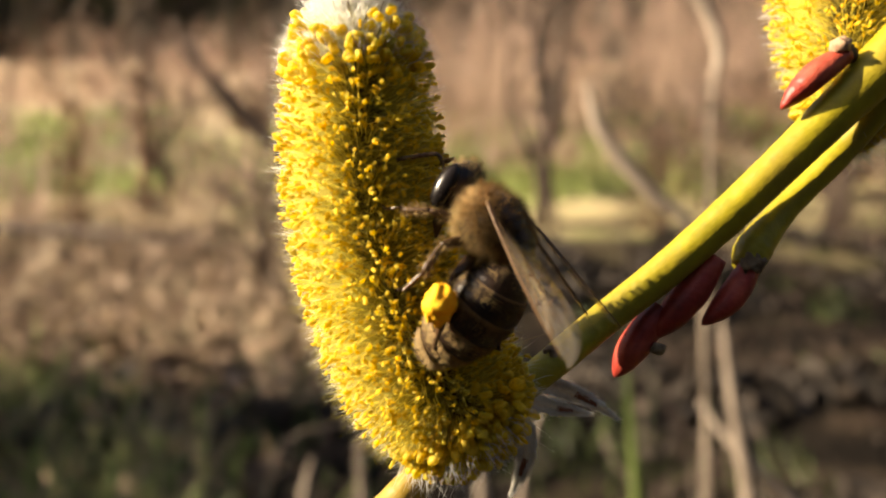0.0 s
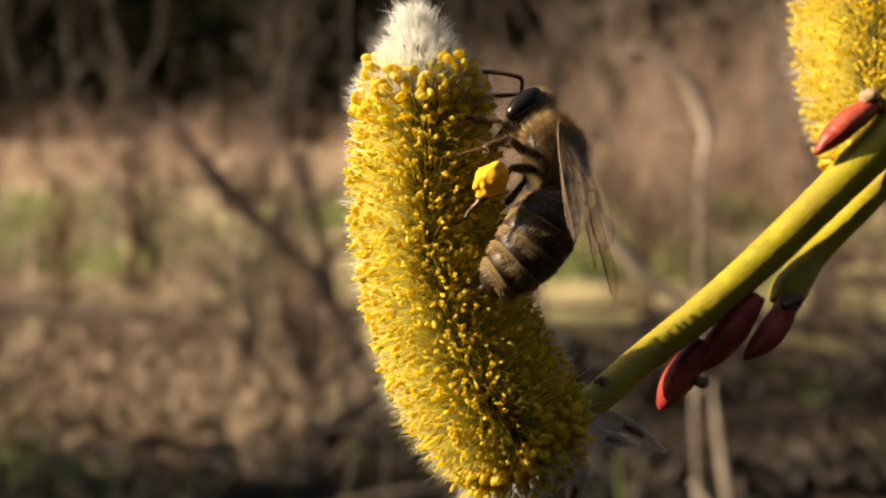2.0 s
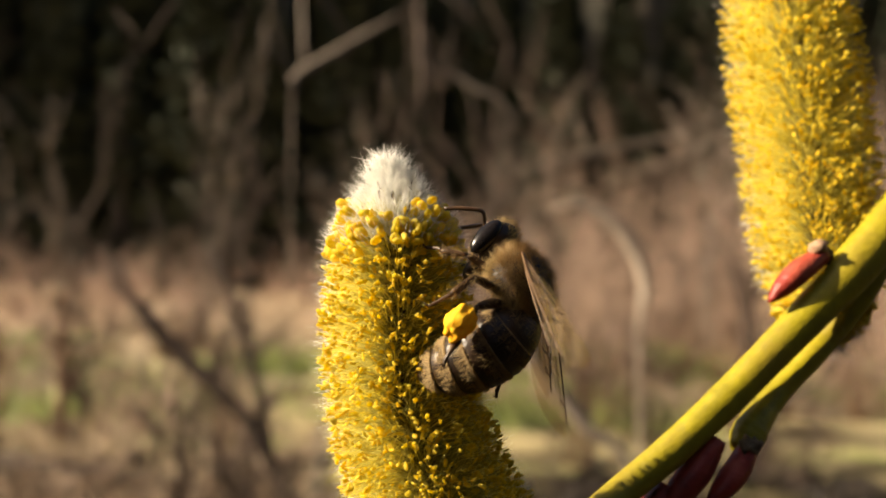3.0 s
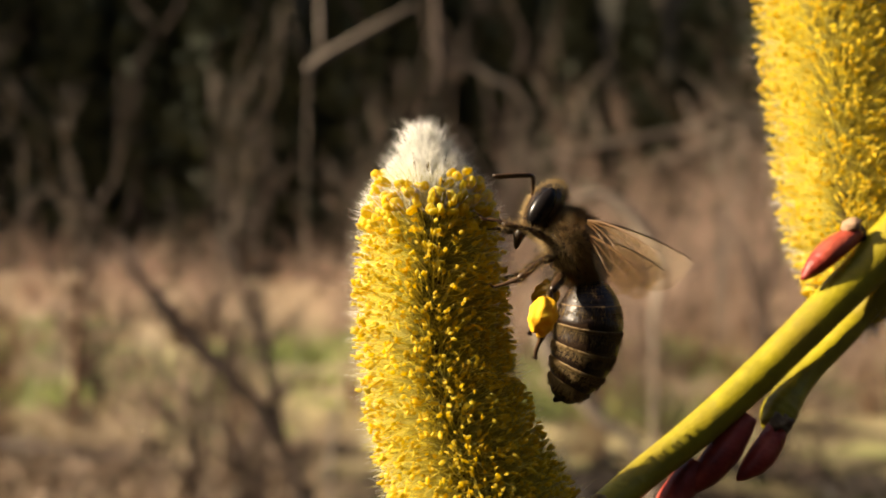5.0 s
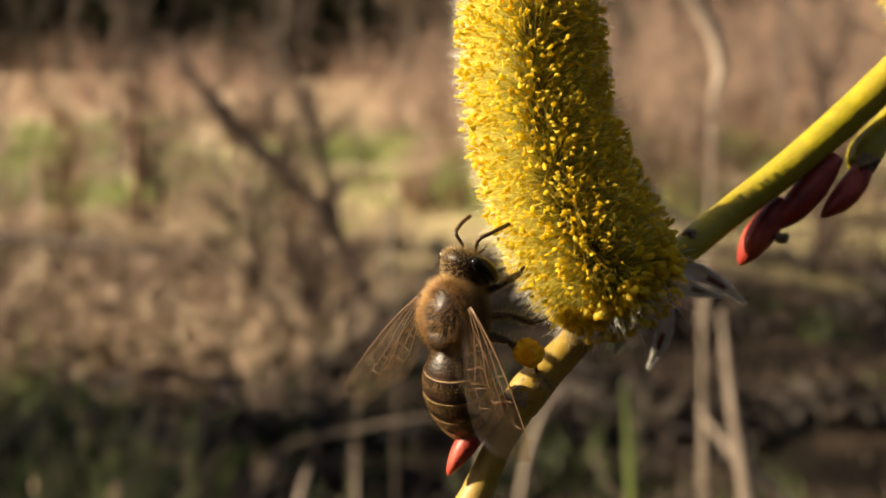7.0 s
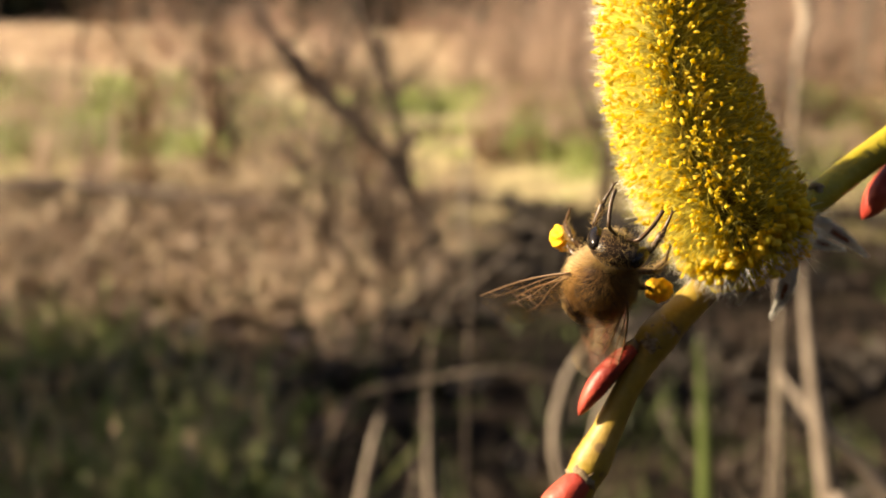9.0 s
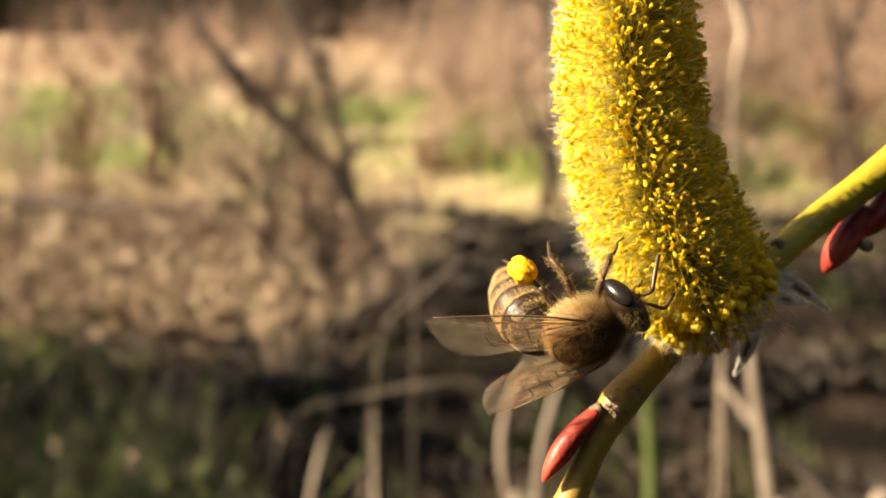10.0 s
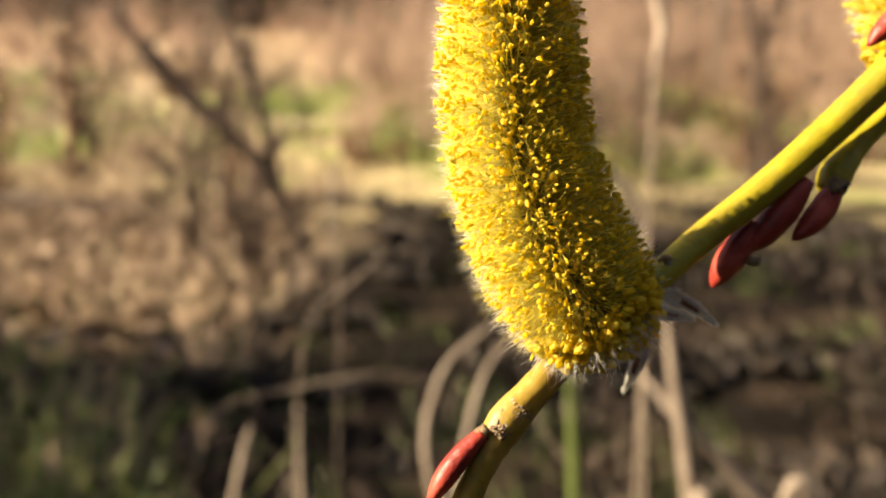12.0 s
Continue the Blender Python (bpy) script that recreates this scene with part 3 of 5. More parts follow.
part("fuzz", g, M_BEE_PALE, head, "short pale fuzz on the face and crown", "stuff")
for sgn in (1, -1):
    g = Geo()
    g.add(*ball(grow(0.58), grow(0.45), grow(1.18), 16, 12), 0, Matrix.Translation(bv(0.14, 1.32 * sgn, 0.12)) @ pose(0, 0, 0, 10 * sgn, 0, 0))
    part("eye", g, M_BEE_EYE, head, "glossy black compound eye")
    g = Geo()
    row = [bv(0.8, 0.3 * sgn, 0.15), bv(1.15, 0.5 * sgn, 0.75), bv(1.5, 0.85 * sgn, 1.2), bv(2.0, 1.1 * sgn, 0.95), bv(2.6, 1.3 * sgn, 0.55), bv(3.2, 1.4 * sgn, 0.1)]
    path = smooth_path(row, 5)
    g.add(*tube(path, [grow(0.085 + 0.045 * min(1, i / 12)) * (0.88 + 0.12 * (i % 2)) for i in range(len(path))], 8))
    part("antenna", g, M_BEE_LEG, head, "dark elbowed antenna")
# abdomen: a tapering curled cone of six plates
abdomen_at = Matrix.Translation(bv(-1.95, 0, -0.25))
CURL = 44.0


def abdomen_spine(u):
    """Centre and direction at the share u of the abdomen's length, curling towards the belly."""
    x = z = 0.0
    steps = 40
    for i in range(int(u * steps)):
        a = radians(CURL * (i / steps) ** 1.1) - 0.12
        x -= 6.9 / steps * math.cos(a)
        z -= 6.9 / steps * math.sin(a)
    a = radians(CURL * u ** 1.1) - 0.12
    return Vector((x, 0, z)), Vector((-math.cos(a), 0, -math.sin(a)))


def abdomen_radius(u):
    return 1.98 * max(0.0, 1 - abs((u - 0.36) / 0.66) ** 2.3) ** 0.62 if u > 0.36 else 1.98 * (0.36 + 0.64 * math.sin(math.pi / 2 * (u / 0.36)) ** 0.8)


def rings_along(u0, u1, grow_by, n, seg=22):
    verts, faces = [], []
    for i in range(n):
        u = u0 + (u1 - u0) * i / (n - 1)
        c, d = abdomen_spine(u)
        s = Vector((0, 1, 0))
        t = d.cross(s)
        r = abdomen_radius(u) + grow_by(i / (n - 1))
        for k in range(seg):
            a = 2 * math.pi * k / seg
            verts.append((c + (s * math.cos(a) + t * math.sin(a) * 0.9) * r) * MM * BEE_SIZE)
    for i in range(n - 1):
        for k in range(seg):
            k2 = (k + 1) % seg
            faces.append((i * seg + k, i * seg + k2, (i + 1) * seg + k2, (i + 1) * seg + k))
    return verts, faces


g = Geo()
v, f = rings_along(0.0, 0.995, lambda u: -0.06, 30)
g.add(v, f)
g.add(*tube([abdomen_spine(0.97)[0] * MM * BEE_SIZE, abdomen_spine(1.0)[0] * MM * BEE_SIZE + bv(-0.05, 0, -0.25)], [grow(0.35), grow(0.1)], 8))
abdomen = part("abdomen", g, M_BEE_DARK, bee, "dark brown abdomen with pale hair bands", at=abdomen_at)
CUTS = [0.02, 0.17, 0.35, 0.52, 0.68, 0.83, 0.965]
for i in range(6):
    g = Geo()
    a, b = CUTS[i], CUTS[i + 1]
    v, f = rings_along(a, b + 0.012, lambda u: 0.02 + 0.075 * u - (0.07 if u > 0.97 else 0), 8)
    g.add(v, f)
    plate = part("plate", g, M_BEE_DARK, abdomen)
    g = Geo()
    if i:
        g.add(*rings_along(a + 0.014, a + (b - a) * 0.22, lambda u: 0.035 + 0.02 * math.sin(math.pi * u), 6), 1)
    for _ in range(2800):
        u = a + (b - a) * (0.03 + (0.62 if i else 0.8) * rng_bee.random() ** 1.9)
        ang = rng_bee.random() * 2 * math.pi
        c, d = abdomen_spine(u)
        s, t = Vector((0, 1, 0)), d.cross(Vector((0, 1, 0)))
        out = s * math.cos(ang) + t * math.sin(ang) * 0.9
        p = (c + out * (abdomen_radius(u) + 0.03)) * MM * BEE_SIZE
        g.add(*fine_hair(p, d + out * rng_bee.uniform(0.1, 0.5) + s * rng_bee.gauss(0, 0.35), grow(rng_bee.uniform(0.16, 0.36)), grow(0.010)))
    part("hair_band", g, [M_BEE_PALE, M_BEE_BAND], plate, "pale band of felted hair", "stuff")


# wings
def wing_outline(u, hind):
    """Leading and trailing edge at the share u of the span, in mm across."""
    if hind:
        return 0.18 + 0.35 * math.sin(math.pi * u) * 0.6, -1.75 * math.sin(math.pi * min(1, u * 0.93 + 0.06)) ** 0.75
    return 0.25 + 0.35 * math.sin(math.pi * u ** 0.8), -(2.2 * math.sin(math.pi * min(1.0, (0.06 + 0.94 * u) ** 1.9)) ** 0.62 + 0.12)


def wing(side, hind):
    span = 6.4 if hind else 9.0
    g = Geo()
    verts, faces = [], []
    n, w = 22, 7
    for i in range(n):
        u = i / (n - 1)
        lead, trail = wing_outline(u, hind)
        if u > 0.84:
            q = math.sqrt(max(0.0, 1 - ((u - 0.84) / 0.16) ** 2))
            mid = (lead + trail) * 0.5
            lead, trail = mid + (lead - mid) * max(q, 0.05), mid + (trail - mid) * max(q, 0.05)
        for k in range(w):
            y = lead + (trail - lead) * k / (w - 1)
            verts.append(bv(y, side * u * span, 0.09 * math.sin(k * 2.1 + u * 9) * math.sin(math.pi * u) - 0.25 * u * u))
    for i in range(n - 1):
        for k in range(w - 1):
            a = i * w + k
            faces.append((a, a + 1, a + w + 1, a + w))
    back = len(verts)
    verts += [p - Vector((0, 0, grow(0.012))) for p in verts]
    faces += [tuple(j + back for j in q[::-1]) for q in faces]
    g.add(verts, faces)
    ob = part("hind_wing" if hind else "fore_wing", g, M_WING, bee, "clear amber-tinted wing")
    ob.matrix_basis = Matrix.Translation(bv(0.15 if hind else 0.75, side * 1.45, 0.85 if hind else 1.05))
    veins = Geo()
    share = (0.0, 0.16, 0.42, 0.72) if not hind else (0.0, 0.3, 0.62)
    lines = []
    for q in share:
        row = []
        for i in range(0, 17):
            u = 0.02 + i / 16 * (0.93 if q < 0.1 else 0.86 - q * 0.35)
            lead, trail = wing_outline(u, hind)
            row.append(bv(lead + (trail - lead) * (q * min(1, 0.35 + u * 1.5)), side * u * span, 0.03 - 0.25 * u * u))
        lines.append(row)
        veins.add(*tube(row, [grow((0.07 if q < 0.1 else 0.035) * (1 - 0.6 * i / 16)) for i in range(17)], 5))
    for j in range(len(lines) - 1):
        for i in ((6, 9, 12) if j % 2 else (5, 8, 11, 14)):
            veins.add(*tube([lines[j][i], lines[j + 1][min(16, i + 1)]], [grow(0.024), grow(0.024)], 4))
    part("vein_net", veins, M_VEIN, ob, "brown wing veins")
    return ob


wings = {(s, h): wing(s, h) for s in (1, -1) for h in (False, True)}


# legs: hip, thigh, shin and foot in one bent limb
def leg(name, side, at, knee, ankle, toe, thick, load):
    g = Geo()
    hip = bv(0, 0, 0)
    pts = [hip, bv(knee[0] * 0.5, side * knee[1] * 0.5, knee[2] * 0.5), bv(knee[0], side * knee[1], knee[2])]
    g.add(*tube(smooth_path(pts, 4), [grow(r) for r in (thick * 0.7, thick, thick * 1.1, thick * 1.15, thick * 1.1, thick, thick * 0.9, thick * 0.8, thick * 0.6)], 8))
    k, a, t = (Vector((p[0], side * p[1], p[2])) for p in (knee, ankle, toe))
    wide = 1.7 if load else 1.05
    shin = [k.lerp(a, i / 6) * MM * BEE_SIZE for i in range(7)]
    g.add(*tube(shin, [grow(thick * (0.6 + (wide - 0.6) * (i / 6) ** 0.7)) for i in range(6)] + [grow(thick * 0.7)], 8, True, 0.5 if load else 0.9))
    foot = [(a.lerp(t, i / 7) + Vector((0, 0, 0.12 * math.sin(i * 0.9)))) * MM * BEE_SIZE for i in range(8)]
    g.add(*tube(foot, [grow(thick * (1.0 if load and i < 3 else 0.55) * (1 - 0.07 * i) * (1 + 0.18 * (i % 2))) for i in range(8)], 7))
    for q in (-1, 1):
        g.add(*tube([foot[-1], foot[-1] + bv(0.22, 0.15 * q, -0.12)], [grow(0.06), grow(0.02)], 5))
    ob = part(name, g, M_BEE_LEG, bee, "dark hairy leg", at=Matrix.Translation(bv(at[0], side * at[1], at[2])))
    h = Geo()
    for _ in range(260):
        u = rng_bee.random()
        p = (k.lerp(a, u) if rng_bee.random() < 0.6 else Vector((0, 0, 0)).lerp(k, u)) * MM * BEE_SIZE
        d = Vector((rng_bee.gauss(0, 1), rng_bee.gauss(0, 1), rng_bee.gauss(0, 1))).normalized()
        h.add(*hair(p + d * grow(thick * 0.7), d + (a - k).normalized() * 0.6, grow(rng_bee.uniform(0.2, 0.5)), grow(0.014)))
    part("leg_hair", h, M_BEE_PALE, ob, "pale leg hair", "stuff")
    if load:
        pg = Geo()
        v, f = ball(grow(0.8), grow(0.72), grow(1.0), 40, 30, 0.22, 3.0 + side)
        c = k.lerp(a, 0.62) + Vector((0.0, side * 0.42, -0.05))
        v = [Vector(p) * (1 + 0.07 * noise.noise(Vector(p) * 4200) + 0.04 * noise.noise(Vector(p) * 11000)) for p in v]
        pg.add(v, f, 0, aim(a - k, c * MM * BEE_SIZE))
        part("pollen_load", pg, M_POLLEN, ob, "bright orange-yellow packed pollen")
    return ob


legs = []
for sgn in (1, -1):
    legs.append(leg("fore_leg", sgn, (1.25, 0.75, -1.15), (0.85, 0.95, -0.55), (1.75, 1.05, -1.75), (2.6, 0.95, -2.55), 0.21, False))
    legs.append(leg("middle_leg", sgn, (0.1, 0.95, -1.3), (0.15, 1.6, -0.55), (-0.35, 2.15, -2.0), (-0.2, 2.2, -3.3), 0.23, False))
    legs.append(leg("hind_leg", sgn, (-0.9, 0.95, -1.2), (-0.5, 1.5, -0.85), (-1.8, 1.9, -2.4), (-2.9, 1.8, -3.5), 0.27, True))


# ---- ground and far background ----
M_LIME = material("lime_grass", [(0.25, 0.30, 0.085), (0.39, 0.43, 0.15)], 8, 0.55, 0.35, per="island", spread=0.3)
M_STRAW_PALE = material("bleached_grass", [(0.46, 0.36, 0.24), (0.62, 0.50, 0.36)], 6, 0.7, 0.3, per="island", spread=0.3)
M_RUST = material("rusty_weed", [(0.10, 0.055, 0.03), (0.20, 0.11, 0.06)], 6, 0.8, 0.15, per="island", spread=0.4)
M_DOCK = material("dock_seed", [(0.15, 0.085, 0.045), (0.30, 0.18, 0.10)], 20, 0.8, 0.2, per="island", spread=0.4)
M_BRUSH = material("pinkish_brush", [(0.29, 0.195, 0.145), (0.46, 0.325, 0.25)], 9, 0.8, 0.0, per="island", spread=0.4)
# darker copy of the leaf litter, with the near ground's shade in its colour
M_LEAF_SHADED = material("leaf_litter_shaded", [(0.009, 0.0065, 0.0045), (0.020, 0.014, 0.0095), (0.042, 0.029, 0.020)], 30, 0.85, 0.1, 0.3, 300, per="island", spread=0.5)
M_LEAF_PALE = material("bleached_leaf", [(0.28, 0.195, 0.135), (0.40, 0.295, 0.21)], 30, 0.75, 0.2, 0.3, 300, per="island", spread=0.3)
M_STRAW = material("dry_grass", [(0.24, 0.17, 0.10), (0.40, 0.30, 0.185), (0.52, 0.41, 0.28)], 6, 0.7, 0.25, per="island", spread=0.45)
M_WEED = material("dry_weed", [(0.22, 0.15, 0.10), (0.38, 0.275, 0.195), (0.48, 0.36, 0.26)], 5, 0.75, 0.2, per="island", spread=0.4)
M_STEM_PALE = material("dead_stem_pale", [(0.14, 0.108, 0.082), (0.23, 0.185, 0.145)], 40, 0.7, 0.0, 0.3, 600)
M_STEM_STRAW = material("dead_stem_straw", [(0.24, 0.19, 0.145), (0.34, 0.275, 0.215)], 40, 0.7, 0.0, 0.3, 600)
M_STEM_BROWN = material("dead_stem_brown", [(0.03, 0.019, 0.013), (0.075, 0.047, 0.033)], 30, 0.8, 0.0, 0.4, 500)
M_GREEN = material("fresh_grass", [(0.12, 0.155, 0.045), (0.20, 0.25, 0.075)], 8, 0.55, 0.3, per="island", spread=0.3)
M_LEAF = material("leaf_litter", [(0.09, 0.061, 0.04), (0.16, 0.11, 0.073), (0.25, 0.18, 0.122)], 30, 0.8, 0.15, 0.3, 300, spec=0.15, per="island", spread=0.35)
M_GREEN_DARK = material("dark_weed", [(0.045, 0.066, 0.016), (0.10, 0.13, 0.034)], 8, 0.5, 0.2, per="island", spread=0.3)
M_TRUNK = material("grey_trunk", [(0.10, 0.08, 0.065), (0.20, 0.16, 0.13)], 8, 0.9, 0.0, 0.6, 60)
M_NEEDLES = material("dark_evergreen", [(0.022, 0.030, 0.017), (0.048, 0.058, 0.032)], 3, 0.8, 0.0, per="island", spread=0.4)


def ground_material():
    m = bpy.data.materials.new("field_ground")
    m.use_nodes = True
    nt = m.node_tree
    n, link = nt.nodes, nt.links.new
    bsdf = n["Principled BSDF"]
    co = n.new("ShaderNodeTexCoord")
    stretch = n.new("ShaderNodeMapping")
    stretch.inputs["Scale"].default_value = (0.55, 1.0, 1.0)
    link(co.outputs["Object"], stretch.inputs["Vector"])

    def cover(scale, detail, colours, places):
        t = n.new("ShaderNodeTexNoise")
        t.inputs["Scale"].default_value, t.inputs["Detail"].default_value = scale, detail
        link(stretch.outputs[0], t.inputs["Vector"])
        r = n.new("ShaderNodeValToRGB")
        while len(r.color_ramp.elements) < len(colours):
            r.color_ramp.elements.new(0.5)
        for e, c, p in zip(r.color_ramp.elements, colours, places):
            e.position, e.color = p, (*c, 1)
        link(t.outputs["Fac"], r.inputs["Fac"])
        return r.outputs["Color"]

    # near: soil sunk almost to black, the shade there put into its colour
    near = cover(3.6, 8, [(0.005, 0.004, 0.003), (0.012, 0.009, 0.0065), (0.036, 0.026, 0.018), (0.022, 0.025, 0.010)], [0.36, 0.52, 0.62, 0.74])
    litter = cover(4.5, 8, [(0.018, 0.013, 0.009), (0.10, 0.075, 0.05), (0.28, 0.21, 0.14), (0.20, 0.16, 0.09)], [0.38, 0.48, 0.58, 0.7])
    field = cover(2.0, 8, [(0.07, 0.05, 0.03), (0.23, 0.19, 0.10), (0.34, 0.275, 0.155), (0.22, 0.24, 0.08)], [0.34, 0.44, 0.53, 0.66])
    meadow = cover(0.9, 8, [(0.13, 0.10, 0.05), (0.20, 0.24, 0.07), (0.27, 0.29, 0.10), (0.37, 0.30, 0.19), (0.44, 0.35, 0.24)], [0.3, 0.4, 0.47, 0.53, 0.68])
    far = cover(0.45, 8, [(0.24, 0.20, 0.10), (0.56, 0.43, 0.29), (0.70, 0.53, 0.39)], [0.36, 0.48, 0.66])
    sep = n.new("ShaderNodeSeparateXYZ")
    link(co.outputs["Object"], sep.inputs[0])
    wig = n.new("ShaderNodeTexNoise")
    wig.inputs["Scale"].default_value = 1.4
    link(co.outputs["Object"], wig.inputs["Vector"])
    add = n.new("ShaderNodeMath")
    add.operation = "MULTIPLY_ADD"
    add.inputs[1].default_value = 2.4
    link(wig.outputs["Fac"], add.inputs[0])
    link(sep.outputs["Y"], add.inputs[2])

    # carries the painted shade farther out on the right than on the left
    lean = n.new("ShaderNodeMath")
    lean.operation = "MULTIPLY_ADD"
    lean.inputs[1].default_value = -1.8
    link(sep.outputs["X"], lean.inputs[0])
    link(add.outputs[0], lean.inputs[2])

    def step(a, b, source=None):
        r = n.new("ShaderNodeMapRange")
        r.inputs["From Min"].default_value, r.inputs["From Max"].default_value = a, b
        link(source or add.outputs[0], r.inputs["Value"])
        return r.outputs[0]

    def blend(f, a, b):
        x = n.new("ShaderNodeMix")
        x.data_type = "RGBA"
        link(f, x.inputs["Factor"])
        link(a, x.inputs["A"])
        link(b, x.inputs["B"])
        return x.outputs["Result"]

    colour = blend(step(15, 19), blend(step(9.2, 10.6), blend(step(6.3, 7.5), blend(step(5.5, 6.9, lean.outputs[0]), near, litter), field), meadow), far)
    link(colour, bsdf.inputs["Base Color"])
    bsdf.inputs["Roughness"].default_value = 1.0
    bsdf.inputs["Specular IOR Level"].default_value = 0.05
    b = n.new("ShaderNodeBump")
    b.inputs["Strength"].default_value, b.inputs["Distance"].default_value = 0.9, 0.05
    rel = n.new("ShaderNodeTexNoise")
    rel.inputs["Scale"].default_value, rel.inputs["Detail"].default_value = 9, 6
    link(co.outputs["Object"], rel.inputs["Vector"])
    link(rel.outputs["Fac"], b.inputs["Height"])
    link(b.outputs[0], bsdf.inputs["Normal"])
    return m


def ground_height(x, y):
    return 0.05 * noise.noise(Vector((x * 0.7, y * 0.7, 0))) + 0.03 * noise.noise(Vector((x * 2.3, y * 2.3, 5)))


g = Geo()
lines = sorted({*(round(-8 + i * 0.12, 3) for i in range(134)), *(s * 8 * 1.35 ** i for s in (1, -1) for i in range(17))})
rowsy = sorted({*(round(i * 0.12, 3) for i in range(110)), *(13.2 * 1.35 ** i for i in range(17)), *(-0.4 * 1.8 ** i for i in range(14))})
verts = [(x, y, ground_height(x, y) if abs(x) < 40 and abs(y) < 40 else 0.0) for y in rowsy for x in lines]
w = len(lines)
faces = [(j * w + i, j * w + i + 1, (j + 1) * w + i + 1, (j + 1) * w + i) for j in range(len(rowsy) - 1) for i in range(w - 1)]
g.add(verts, faces)
ground = tagged(new("ground", g.mesh("ground", [ground_material()])), "rough spring field of dry grass, green patches and bare soil darkened as shade", "ground", kind="structure")


def flat_blade(g, foot, tip, bow, width):
    """A folded grass blade from foot to tip, bowed sideways."""
    foot, tip, bow = Vector(foot), Vector(tip), Vector(bow)
    s = (tip - foot).cross(Vector((0.3, 0.9, 0.2))).normalized() * width
    k = Vector((0, width * 0.4, 0))
    verts = []
    for i in range(4):
        u = i / 3
        c = foot.lerp(tip, u) + bow * math.sin(math.pi * u * 0.8)
        q = (1 - u) ** 0.6 if i < 3 else 0.03
        verts += [c - s * q, c + k * q, c + s * q]
    faces = []
    for i in range(3):
        a = i * 3
        faces += [(a, a + 1, a + 4, a + 3), (a + 1, a + 2, a + 5, a + 4)]
    g.add(verts, faces)


def tussocks(name, label, mats, count, y0, y1, height, radius, width, blades, seed, where=None, lean=0.35):
    """Separate clumps of upright blades, each clump of one colour."""
    rng = random.Random(seed)
    g = Geo()
    while count > 0:
        y = y0 + (y1 - y0) * rng.random() ** 1.2
        x = rng.uniform(-0.62, 0.62) * y
        count -= 1
        if where and not where(x, y):
            continue
        k = rng.randrange(len(mats))
        size = rng.uniform(0.55, 1.35)
        for _ in range(blades):
            p = Vector((x + rng.gauss(0, radius) * size, y + rng.gauss(0, radius) * size, 0))
            p.z = ground_height(p.x, p.y) - 0.01
            h = height * size * rng.uniform(0.35, 1.1)
            d = Vector((rng.gauss(0, lean), rng.gauss(0, lean), 1)).normalized() * h
            o = len(g.f)
            flat_blade(g, p, p + d, (rng.gauss(0, 0.2) * h, rng.gauss(0, 0.2) * h, 0), width * rng.uniform(0.6, 1.3))
            g.m[o:] = [k] * (len(g.f) - o)
    return tagged(new(name, g.mesh(name, mats)), label, "grass", kind="stuff")


def green_here(x, y):
    return noise.noise(Vector((x * 0.55, y * 0.35, 9))) > -0.02


def dry_here(x, y):
    return noise.noise(Vector((x * 0.8, y * 0.5, 4))) > -0.15 and (y > 7.2 or left_side(x, y))


def left_side(x, y):
    return x < 0.06 * y - 0.62


tussocks("dry_grass", "pale and brown dry grass tussocks in the field", [M_STRAW, M_STRAW_PALE, M_WEED, M_STRAW_PALE, M_RUST], 300, 7.3, 14, 0.26, 0.09, 0.011, 46, 4, dry_here)
tussocks("green_grass", "fresh green grass tussocks in the field", [M_LIME, M_GREEN, M_LIME], 520, 7.2, 15, 0.24, 0.16, 0.014, 54, 9, green_here)
tussocks("tall_dry_weeds", "tall pinkish dry weeds at the far side of the field", [M_WEED, M_STRAW_PALE, M_BRUSH], 520, 14, 40, 0.55, 0.20, 0.014, 22, 15, None, 0.2)
tussocks("tall_dry_weeds", "rusty dead weeds standing in the field", [M_RUST, M_WEED, M_BRUSH], 60, 5.6, 13, 0.7, 0.05, 0.010, 26, 16, dry_here, 0.14)
tussocks("dry_grass", "flattened dry grass on leaf litter", [M_STRAW_PALE, M_RUST, M_STRAW, M_WEED], 300, 3.6, 7.2, 0.17, 0.09, 0.006, 24, 6, left_side, 0.9)
tussocks("green_grass", "low dark green weeds on soil darkened as shade", [M_GREEN_DARK, M_GREEN, M_WEED], 190, 2.0, 3.6, 0.10, 0.06, 0.008, 36, 12, left_side, 0.6)
tussocks("green_grass", "grey-green weeds standing in the shade", [M_LIME, M_GREEN, M_STRAW], 300, 1.8, 3.0, 0.26, 0.08, 0.006, 18, 13, lambda x, y: x < -0.27 * y, 0.5)

tussocks("dark_weeds", "sparse dark weeds and dead stems on soil darkened as shade", [M_STEM_BROWN, M_GREEN_DARK, M_STEM_BROWN], 330, 1.7, 5.8, 0.11, 0.06, 0.005, 14, 33, None, 0.9)

tussocks("dead_grass", "long dry grass stems lying over the leaf litter", [M_STRAW_PALE, M_WEED, M_STRAW], 220, 3.4, 6.6, 0.48, 0.12, 0.0065, 8, 61, left_side, 1.1)
tussocks("dead_grass", "thin dead grass standing in the shade near the willow", [M_STEM_BROWN, M_GREEN_DARK, M_STEM_BROWN, M_STEM_PALE], 90, 1.3, 3.0, 0.24, 0.07, 0.003, 9, 62, None, 0.7)

